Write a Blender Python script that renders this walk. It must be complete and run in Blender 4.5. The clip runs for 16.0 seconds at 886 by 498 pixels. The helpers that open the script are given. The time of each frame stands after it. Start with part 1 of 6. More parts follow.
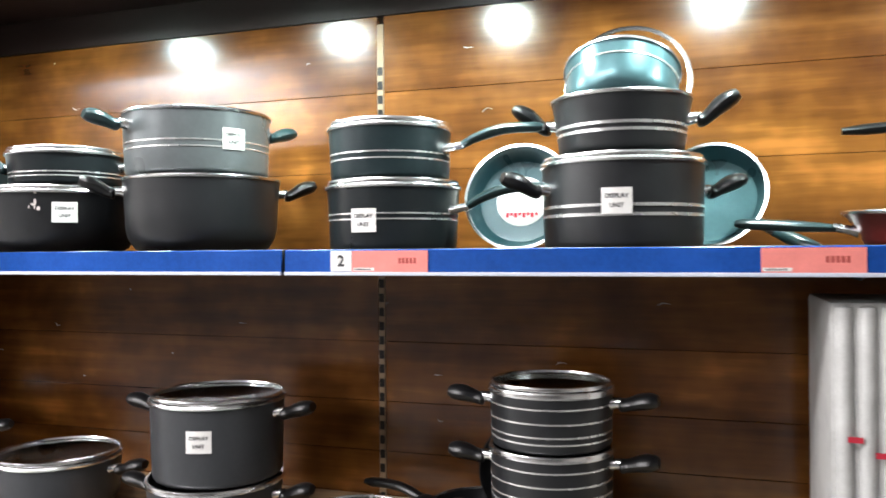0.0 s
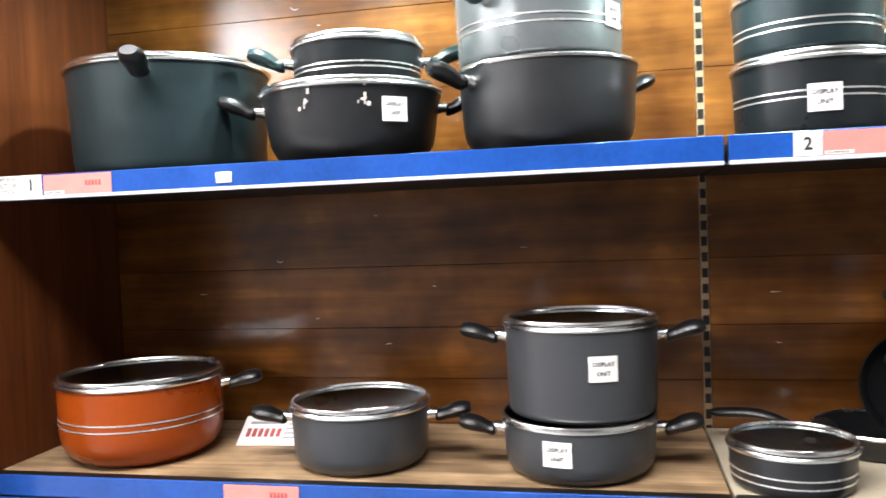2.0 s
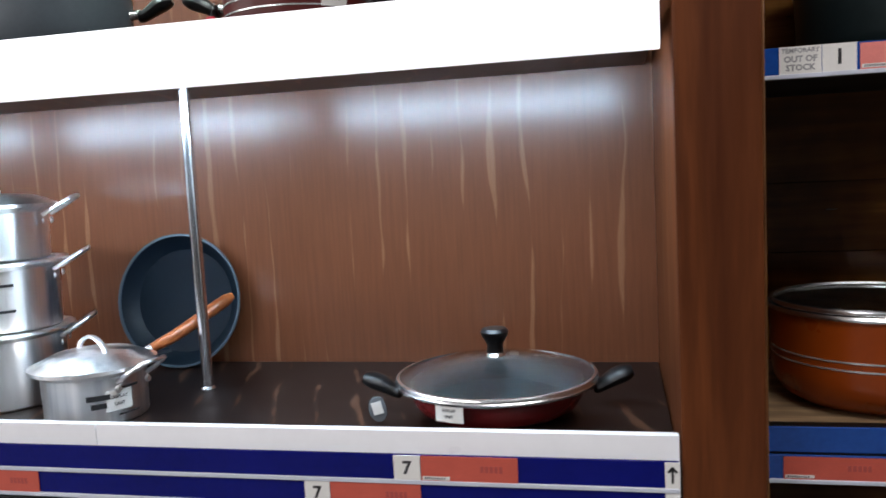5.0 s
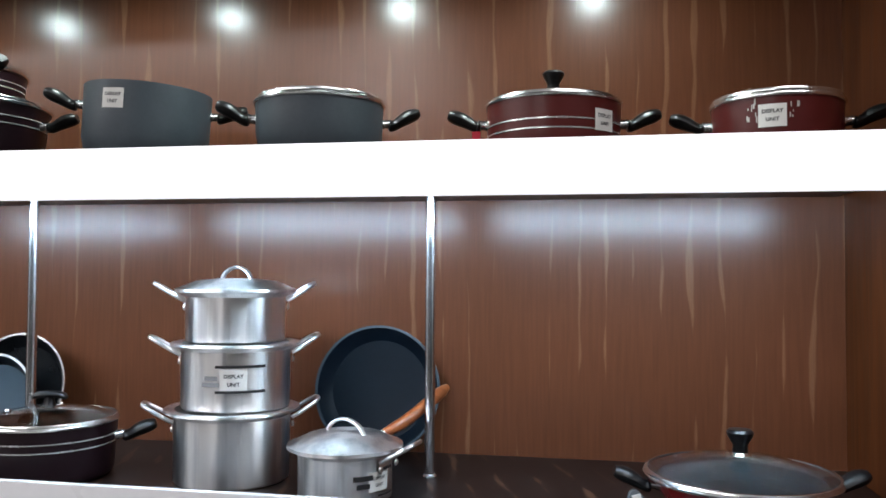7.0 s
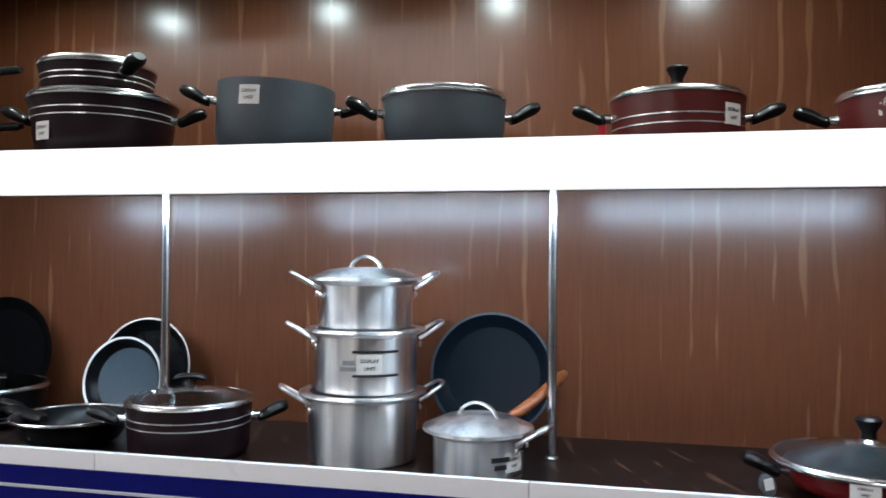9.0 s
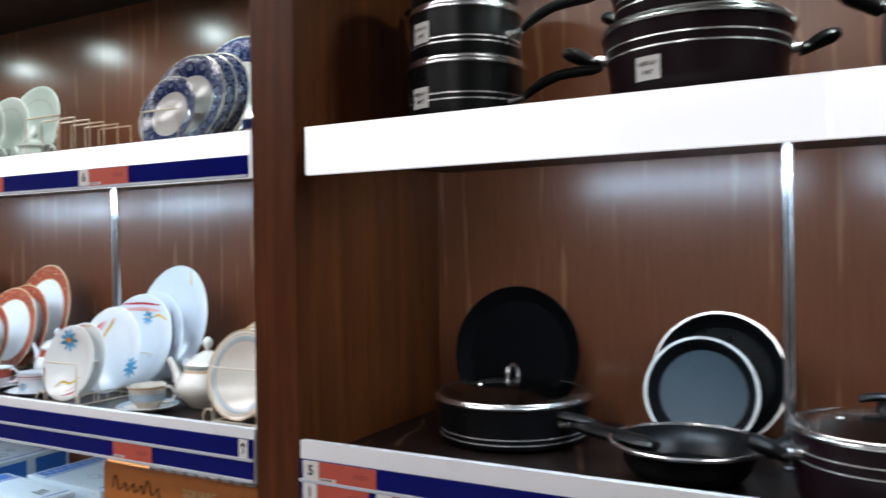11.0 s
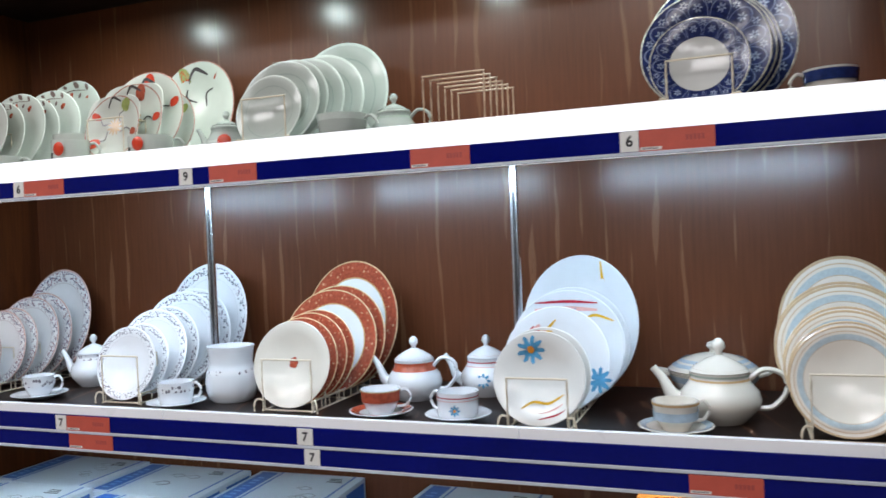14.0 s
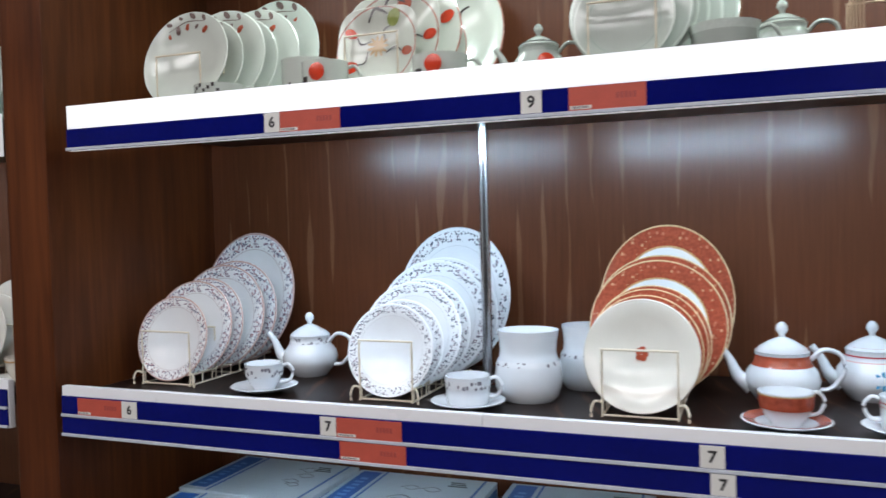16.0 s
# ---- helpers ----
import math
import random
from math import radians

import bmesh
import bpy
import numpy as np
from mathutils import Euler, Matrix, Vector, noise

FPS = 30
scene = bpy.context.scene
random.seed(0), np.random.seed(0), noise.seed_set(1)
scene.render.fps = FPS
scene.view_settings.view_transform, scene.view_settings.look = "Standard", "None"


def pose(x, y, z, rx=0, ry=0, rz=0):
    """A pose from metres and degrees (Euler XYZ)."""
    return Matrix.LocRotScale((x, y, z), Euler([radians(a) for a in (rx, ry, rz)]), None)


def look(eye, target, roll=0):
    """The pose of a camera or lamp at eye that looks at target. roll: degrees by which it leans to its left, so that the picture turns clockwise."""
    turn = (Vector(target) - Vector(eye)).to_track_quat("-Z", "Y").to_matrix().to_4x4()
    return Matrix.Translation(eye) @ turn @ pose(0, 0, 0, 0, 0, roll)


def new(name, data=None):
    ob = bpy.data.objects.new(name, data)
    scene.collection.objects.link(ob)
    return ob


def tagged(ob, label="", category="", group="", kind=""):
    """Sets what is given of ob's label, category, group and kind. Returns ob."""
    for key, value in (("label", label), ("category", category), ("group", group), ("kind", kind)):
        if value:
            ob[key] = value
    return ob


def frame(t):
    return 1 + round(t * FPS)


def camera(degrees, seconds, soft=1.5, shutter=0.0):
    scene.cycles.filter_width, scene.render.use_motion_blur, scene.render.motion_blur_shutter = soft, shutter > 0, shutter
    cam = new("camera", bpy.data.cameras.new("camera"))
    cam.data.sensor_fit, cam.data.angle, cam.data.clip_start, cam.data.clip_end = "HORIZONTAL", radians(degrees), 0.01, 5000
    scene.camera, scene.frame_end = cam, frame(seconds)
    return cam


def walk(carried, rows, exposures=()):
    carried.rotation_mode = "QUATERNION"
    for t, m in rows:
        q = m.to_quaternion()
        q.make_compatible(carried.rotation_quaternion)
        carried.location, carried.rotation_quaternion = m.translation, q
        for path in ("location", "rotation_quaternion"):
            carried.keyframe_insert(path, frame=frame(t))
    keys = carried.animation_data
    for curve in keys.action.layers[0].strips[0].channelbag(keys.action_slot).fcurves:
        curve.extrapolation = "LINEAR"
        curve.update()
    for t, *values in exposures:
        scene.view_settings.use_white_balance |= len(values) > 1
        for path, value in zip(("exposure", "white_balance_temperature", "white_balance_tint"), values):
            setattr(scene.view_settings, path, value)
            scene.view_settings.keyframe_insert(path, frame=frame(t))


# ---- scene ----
cam = camera(58.3, 16.0, 1.6, 0.25)
PATH = [
    (0, (2.068, -1.052, 1.551), (1.441, 0.847, 1.557), -0.4),
    (0.5, (1.893, -1.009, 1.541), (1.232, 0.877, 1.602), -0.9),
    (1, (1.662, -1.011, 1.519), (1.019, 0.882, 1.568), -1.3),
    (1.5, (1.432, -1.073, 1.476), (0.971, 0.873, 1.424), -1.4),
    (2, (1.225, -1.068, 1.446), (0.8, 0.885, 1.377), -2.2),
    (2.5, (0.994, -1.007, 1.45), (0.568, 0.944, 1.342), -3.2),
    (3, (0.727, -1.029, 1.419), (0.3, 0.921, 1.3), -3.0),
    (3.5, (0.521, -1.071, 1.425), (0.057, 0.869, 1.283), -3.4),
    (4, (0.307, -1.02, 1.416), (-0.245, 0.898, 1.282), -3.4),
    (4.5, (0.129, -0.991, 1.398), (-0.446, 0.919, 1.255), -4.3),
    (5, (-0.073, -1.037, 1.413), (-0.503, 0.906, 1.215), -3.0),
    (5.2, (-0.151, -1.067, 1.42), (-0.55, 0.881, 1.198), -3.2),
    (7.3, (-0.555, -1.283, 1.419), (-0.9, 0.685, 1.504), 0.5),
    (7.5, (-0.55, -1.306, 1.425), (-0.909, 0.661, 1.481), -0.2),
    (8, (-0.544, -1.348, 1.43), (-0.944, 0.611, 1.46), -0.1),
    (10.5, (-1.359, -1.242, 1.424), (-2.0, 0.652, 1.43), -0.7),
    (11, (-1.605, -1.169, 1.417), (-2.567, 0.584, 1.405), -0.9),
    (11.5, (-1.841, -1.144, 1.408), (-2.93, 0.534, 1.378), -2.0),
    (12, (-2.095, -1.21, 1.429), (-3.131, 0.499, 1.358), -2.4),
    (12.5, (-2.318, -1.292, 1.414), (-3.33, 0.432, 1.356), -2.4),
    (13, (-2.541, -1.261, 1.421), (-3.527, 0.479, 1.392), -2.3),
    (13.5, (-2.739, -1.321, 1.419), (-3.614, 0.477, 1.398), -2.2),
    (14, (-2.966, -1.42, 1.424), (-3.677, 0.449, 1.394), -2.3),
    (14.5, (-3.161, -1.398, 1.416), (-3.879, 0.468, 1.372), -1.8),
    (15, (-3.35, -1.318, 1.427), (-4.093, 0.538, 1.37), -1.7),
    (15.5, (-3.511, -1.283, 1.425), (-4.27, 0.565, 1.334), -1.7),
    (16, (-3.768, -1.253, 1.391), (-4.489, 0.611, 1.319), -1.4),
]
EXPOSURES = [(0.0, 2.2), (1.5, 2.5), (2.5, 2.65), (3.0, 2.5), (3.5, 2.0), (4.2, 1.3), (5.0, 0.6), (7.3, 0.24), (8.0, 0.2), (10.3, -0.05), (12.0, -0.2), (14.0, -0.27), (16.0, -0.38)]
walk(cam, [(t, look(eye, target, roll)) for t, eye, target, roll in PATH], EXPOSURES)

# ---- light ----
world = bpy.data.worlds.new("world")
scene.world = world
world.use_nodes = True
world.node_tree.nodes["Background"].inputs[0].default_value = (0.8, 0.88, 1.0, 1)
world.node_tree.nodes["Background"].inputs[1].default_value = 0.05
AISLE_WATTS, PINE_AISLE_WATTS, TUBE_WATTS, SPOT_WATTS, SPOT_WATTS_PINE = 23.0, 15.0, 7.8, 2.4, 2.2


def area_lamp(name, m, watts, sx, sy, colour, shape="RECTANGLE", spread=180):
    lamp = bpy.data.lights.new(name, "AREA")
    lamp.shape, lamp.size, lamp.energy, lamp.color = shape, sx, watts, colour
    if shape == "RECTANGLE":
        lamp.size_y = sy
    lamp.spread = radians(spread)
    ob = new(name, lamp)
    ob.matrix_world = m
    return ob


# ---- materials ----
def nodes_of(name):
    m = bpy.data.materials.new(name)
    m.use_nodes = True
    t = m.node_tree
    return m, t, t.nodes["Principled BSDF"]


def node(t, kind, **sets):
    n = t.nodes.new(kind)
    for k, v in sets.items():
        n.inputs[k].default_value = v
    return n


def scaled(c, f):
    return (min(1, c[0] * f), min(1, c[1] * f), min(1, c[2] * f), 1)


def ramp(t, source, stops):
    r = t.nodes.new("ShaderNodeValToRGB")
    e = r.color_ramp.elements
    while len(e) < len(stops):
        e.new(0.5)
    for k, (p, c) in enumerate(stops):
        e[k].position = p
        e[k].color = c if len(c) == 4 else (*c, 1)
    t.links.new(source, r.inputs[0])
    return r.outputs[0]


def mix(t, fac, a, b):
    n = t.nodes.new("ShaderNodeMix")
    n.data_type = "RGBA"
    for sock, v in ((n.inputs[0], fac), (n.inputs[6], a), (n.inputs[7], b)):
        if isinstance(v, bpy.types.NodeSocket):
            t.links.new(v, sock)
        else:
            sock.default_value = v if not isinstance(v, tuple) or len(v) == 4 else (*v, 1)
    return n.outputs[2]


def calc(t, op, a, b=None):
    n = t.nodes.new("ShaderNodeMath")
    n.operation = op
    for sock, v in ((n.inputs[0], a), (n.inputs[1], b)):
        if v is None:
            continue
        if isinstance(v, bpy.types.NodeSocket):
            t.links.new(v, sock)
        else:
            sock.default_value = v
    return n.outputs[0]


def coords(t, kind="Object", stretch=(1, 1, 1)):
    c = t.nodes.new("ShaderNodeTexCoord")
    m = t.nodes.new("ShaderNodeMapping")
    m.inputs["Scale"].default_value = stretch
    t.links.new(c.outputs[kind], m.inputs[0])
    return m.outputs[0]


def noise_of(t, where, scale, detail=3.0, rough=0.55, distortion=0.0):
    n = node(t, "ShaderNodeTexNoise", Scale=scale, Detail=detail, Roughness=rough, Distortion=distortion)
    t.links.new(where, n.inputs["Vector"])
    return n.outputs[0]


def bump_to(t, bsdf, height, strength, distance=0.002):
    b = node(t, "ShaderNodeBump", Strength=strength, Distance=distance)
    t.links.new(height, b.inputs["Height"])
    t.links.new(b.outputs[0], bsdf.inputs["Normal"])


def plain(name, col, rough=0.45, metal=0.0, var=0.18, scale=9.0, bump=0.05, stretch=(1, 1, 1), coat=0.0, rvar=0.1, spec=0.5):
    m, t, p = nodes_of(name)
    w = coords(t, "Object", stretch)
    broad, fine = noise_of(t, w, scale), noise_of(t, w, scale * 14, 4)
    both = calc(t, "ADD", calc(t, "MULTIPLY", broad, 0.65), calc(t, "MULTIPLY", fine, 0.35))
    t.links.new(ramp(t, both, [(0.3, scaled(col, 1 - var)), (0.7, scaled(col, 1 + var))]), p.inputs["Base Color"])
    t.links.new(calc(t, "ADD", calc(t, "MULTIPLY", broad, 2 * rvar), rough - rvar), p.inputs["Roughness"])
    p.inputs["Metallic"].default_value = metal
    p.inputs["Specular IOR Level"].default_value = spec
    p.inputs["Coat Weight"].default_value = coat
    p.inputs["Coat Roughness"].default_value = 0.06
    if bump:
        bump_to(t, p, fine, bump)
    return m


def veined_panel(name, ground, vein, gap=0.085, rough=0.2, strength=0.6, coat=0.75, base_rough=0.46, spec=0.5):
    """Brown laminate with broken, lens-shaped upright veins."""
    m, t, p = nodes_of(name)
    w = coords(t)
    sep = t.nodes.new("ShaderNodeSeparateXYZ")
    t.links.new(w, sep.inputs[0])
    wander = noise_of(t, coords(t, "Object", (1, 1, 0.5)), 5, 2)
    across = calc(t, "ADD", sep.outputs[0], calc(t, "MULTIPLY", sep.outputs[1], 0.35))
    shifted = calc(t, "ADD", across, calc(t, "MULTIPLY", wander, 0.05))
    cell = calc(t, "FRACT", calc(t, "DIVIDE", shifted, gap))
    line = calc(t, "ABSOLUTE", calc(t, "SUBTRACT", cell, 0.5))
    lens = noise_of(t, coords(t, "Object", (1, 0.5, 0.30)), 13, 1.5)
    width = calc(t, "MULTIPLY", calc(t, "SUBTRACT", lens, 0.437), 0.62)
    soft = calc(t, "MULTIPLY", calc(t, "SUBTRACT", width, line), 15.0)
    inside = calc(t, "MINIMUM", calc(t, "MAXIMUM", soft, 0.0), 1.0)
    ring = calc(t, "MULTIPLY", calc(t, "SINE", calc(t, "MULTIPLY", calc(t, "SUBTRACT", width, line), 190.0)), 0.22)
    some = calc(t, "MULTIPLY", inside, calc(t, "ADD", strength, ring))
    grain = noise_of(t, coords(t, "Object", (1, 1, 0.05)), 120, 4)
    cloud = noise_of(t, w, 2.5, 3)
    base = ramp(t, calc(t, "ADD", calc(t, "MULTIPLY", grain, 0.5), calc(t, "MULTIPLY", cloud, 0.5)),
                [(0.3, scaled(ground, 0.76)), (0.7, scaled(ground, 1.22))])
    t.links.new(mix(t, some, base, vein), p.inputs["Base Color"])
    t.links.new(calc(t, "ADD", calc(t, "MULTIPLY", cloud, 0.10), base_rough - 0.05), p.inputs["Roughness"])
    p.inputs["Specular IOR Level"].default_value = spec
    p.inputs["Coat Weight"].default_value = coat
    p.inputs["Coat Roughness"].default_value = rough
    bump_to(t, p, grain, 0.03, 0.001)
    return m


def long_wood(name, dark, light, axis="z", scale=14.0, rough=0.35, streak=0.35, spec=0.5, coat=0.0, blotch=0.25):
    m, t, p = nodes_of(name)
    p.inputs["Coat Weight"].default_value = coat
    p.inputs["Coat Roughness"].default_value = 0.2
    stretch = {"x": (0.07, 1, 1), "y": (1, 0.07, 1), "z": (1, 1, 0.07)}[axis]
    info = t.nodes.new("ShaderNodeObjectInfo")
    w = coords(t, "Object", stretch)
    add = t.nodes.new("ShaderNodeVectorMath")
    comb = t.nodes.new("ShaderNodeCombineXYZ")
    k = calc(t, "MULTIPLY", info.outputs["Random"], 3.0)
    for n in range(3):
        t.links.new(k, comb.inputs[n])
    t.links.new(w, add.inputs[0])
    t.links.new(comb.outputs[0], add.inputs[1])
    moved = add.outputs[0]
    a = noise_of(t, moved, scale, 5, 0.6, 0.9)
    b = noise_of(t, moved, scale * 5, 4, 0.6)
    c = noise_of(t, coords(t), 2.2 if blotch < 0.3 else 5.5, 3)
    h = calc(t, "ADD", calc(t, "MULTIPLY", a, 0.85 - blotch), calc(t, "MULTIPLY", b, 0.25))
    h = calc(t, "ADD", h, calc(t, "MULTIPLY", c, blotch))
    mid = tuple((x * 0.55 + y * 0.45) for x, y in zip(dark, light))
    col = ramp(t, h, [(0.38, dark), (0.52, mid), (0.62, light), (0.7, scaled(light, 1 + streak))])
    t.links.new(col, p.inputs["Base Color"])
    t.links.new(calc(t, "ADD", calc(t, "MULTIPLY", b, 0.2), rough - 0.1), p.inputs["Roughness"])
    p.inputs["Specular IOR Level"].default_value = spec
    bump_to(t, p, h, 0.1, 0.001)
    return m


def glass(name, tint=(0.93, 0.97, 0.96)):
    m, t, p = nodes_of(name)
    p.inputs["Base Color"].default_value = (*tint, 1)
    p.inputs["Transmission Weight"].default_value = 1
    p.inputs["IOR"].default_value = 1.3
    w = coords(t)
    t.links.new(calc(t, "MULTIPLY", noise_of(t, w, 12), 0.08), p.inputs["Roughness"])
    return m


def china(name, ground, bands=(), motif=None, rough=0.17, arches=0, mottle=0.3):
    """Glazed plate: bands are (inner, outer, colour) of the radius; motif is (inner, outer, colours, scale, share)."""
    m, t, p = nodes_of(name)
    gen = t.nodes.new("ShaderNodeTexCoord").outputs["Generated"]
    sub = t.nodes.new("ShaderNodeVectorMath")
    sub.operation = "SUBTRACT"
    sub.inputs[1].default_value = (0.5, 0.5, 0.5)
    t.links.new(gen, sub.inputs[0])
    flat = t.nodes.new("ShaderNodeVectorMath")
    flat.operation = "MULTIPLY"
    flat.inputs[1].default_value = (2, 2, 0)
    t.links.new(sub.outputs[0], flat.inputs[0])
    ln = t.nodes.new("ShaderNodeVectorMath")
    ln.operation = "LENGTH"
    t.links.new(flat.outputs[0], ln.inputs[0])
    r = ln.outputs["Value"]
    w = coords(t)
    col = ramp(t, noise_of(t, w, 14), [(0.3, scaled(ground, 0.96)), (0.7, scaled(ground, 1.03))])
    def within(a, b):
        return calc(t, "MULTIPLY", calc(t, "GREATER_THAN", r, a), calc(t, "LESS_THAN", r, b))
    for a, b, c in bands:
        shade = ramp(t, noise_of(t, w, 160, 2), [(0.4, scaled(c, 1 - mottle)), (0.62, scaled(c, 1 + mottle))])
        col = mix(t, within(a, b), col, shade)
    for a, b, colours, scale, share in motif or ():
        v = node(t, "ShaderNodeTexVoronoi", Scale=scale)
        t.links.new(flat.outputs[0], v.inputs["Vector"])
        near = calc(t, "LESS_THAN", v.outputs["Distance"], share)
        sep = t.nodes.new("ShaderNodeSeparateColor")
        t.links.new(v.outputs["Color"], sep.inputs[0])
        pick = ramp(t, sep.outputs[0], [(k / len(colours), c) for k, c in enumerate(colours)])
        pick.node.color_ramp.interpolation = "CONSTANT"
        some = calc(t, "MULTIPLY", near, calc(t, "GREATER_THAN", sep.outputs[1], 0.3))
        col = mix(t, calc(t, "MULTIPLY", some, within(a, b)), col, pick)
    if arches:
        sep = t.nodes.new("ShaderNodeSeparateXYZ")
        t.links.new(flat.outputs[0], sep.inputs[0])
        turn = calc(t, "DIVIDE", calc(t, "ARCTAN2", sep.outputs[1], sep.outputs[0]), 2 * math.pi / arches)
        v = calc(t, "DIVIDE", calc(t, "SUBTRACT", r, 0.62), 0.34)
        for shift, up, size in ((0.0, 0.42, 0.24), (0.5, 0.74, 0.19)):
            u = calc(t, "SUBTRACT", calc(t, "FRACT", calc(t, "ADD", turn, shift + 20)), 0.5)
            if not shift:
                e = calc(t, "SQRT", calc(t, "ADD", calc(t, "MULTIPLY", calc(t, "MULTIPLY", u, u), 4.0), calc(t, "MULTIPLY", v, v)))
                col = mix(t, calc(t, "MULTIPLY", calc(t, "LESS_THAN", calc(t, "ABSOLUTE", calc(t, "SUBTRACT", e, 0.9)), 0.036), within(0.62, 0.96)), col, (0.17, 0.21, 0.34))
            du, dv = calc(t, "MULTIPLY", u, 1.15), calc(t, "SUBTRACT", v, up)
            q = calc(t, "SQRT", calc(t, "ADD", calc(t, "MULTIPLY", du, du), calc(t, "MULTIPLY", dv, dv)))
            leafy = calc(t, "ABSOLUTE", calc(t, "COSINE", calc(t, "MULTIPLY", calc(t, "ARCTAN2", dv, du), 3.0)))
            bloom = calc(t, "MULTIPLY", calc(t, "LESS_THAN", q, calc(t, "MULTIPLY", leafy, size)), calc(t, "GREATER_THAN", q, 0.06))
            col = mix(t, calc(t, "MULTIPLY", bloom, within(0.62, 0.96)), col, (0.26, 0.31, 0.43))
    t.links.new(col, p.inputs["Base Color"])
    t.links.new(calc(t, "ADD", calc(t, "MULTIPLY", noise_of(t, w, 30), 0.08), rough - 0.04), p.inputs["Roughness"])
    p.inputs["Coat Weight"].default_value = 0.3
    p.inputs["Coat Roughness"].default_value = 0.1
    return m


def sprigged(name, ground, ink):
    """White glaze scattered with small leaf dabs."""
    m, t, p = nodes_of(name)
    v = node(t, "ShaderNodeTexVoronoi", Scale=115.0)
    t.links.new(coords(t, "Object", (1, 1, 0.7)), v.inputs["Vector"])
    t.links.new(mix(t, calc(t, "LESS_THAN", v.outputs["Distance"], 0.36), ground, ink), p.inputs["Base Color"])
    p.inputs["Roughness"].default_value = 0.14
    return m


def turned_metal(name, col):
    """Aluminium turned on a lathe: reflections drawn out upright, light and dark bands of them painted in."""
    m, t, p = nodes_of(name)
    cloud = noise_of(t, coords(t, "Object", (1, 1, 0.06)), 30, 3)
    t.links.new(ramp(t, cloud, [(0.36, scaled(col, 0.74)), (0.56, scaled(col, 1.10))]), p.inputs["Base Color"])
    t.links.new(calc(t, "ADD", calc(t, "MULTIPLY", cloud, 0.12), 0.25), p.inputs["Roughness"])
    p.inputs["Metallic"].default_value = 1
    p.inputs["Anisotropic"].default_value = 0.8
    p.inputs["Anisotropic Rotation"].default_value = 0.25
    g = t.nodes.new("ShaderNodeTangent")
    g.direction_type, g.axis = "RADIAL", "Z"
    t.links.new(g.outputs[0], p.inputs["Tangent"])
    return m


def lit(name, colour, strength):
    m, t, p = nodes_of(name)
    p.inputs["Base Color"].default_value = (0.8, 0.8, 0.8, 1)
    p.inputs["Emission Color"].default_value = (*colour, 1)
    p.inputs["Emission Strength"].default_value = strength
    return m


def glowing_acrylic(name, strength):
    """White acrylic given a patchy glow of its own, for the lamp behind it."""
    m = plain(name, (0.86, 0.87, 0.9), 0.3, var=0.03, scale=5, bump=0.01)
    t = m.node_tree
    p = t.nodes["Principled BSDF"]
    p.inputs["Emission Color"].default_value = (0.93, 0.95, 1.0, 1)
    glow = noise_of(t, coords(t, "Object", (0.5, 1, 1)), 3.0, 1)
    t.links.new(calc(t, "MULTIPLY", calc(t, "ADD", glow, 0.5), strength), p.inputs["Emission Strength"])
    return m


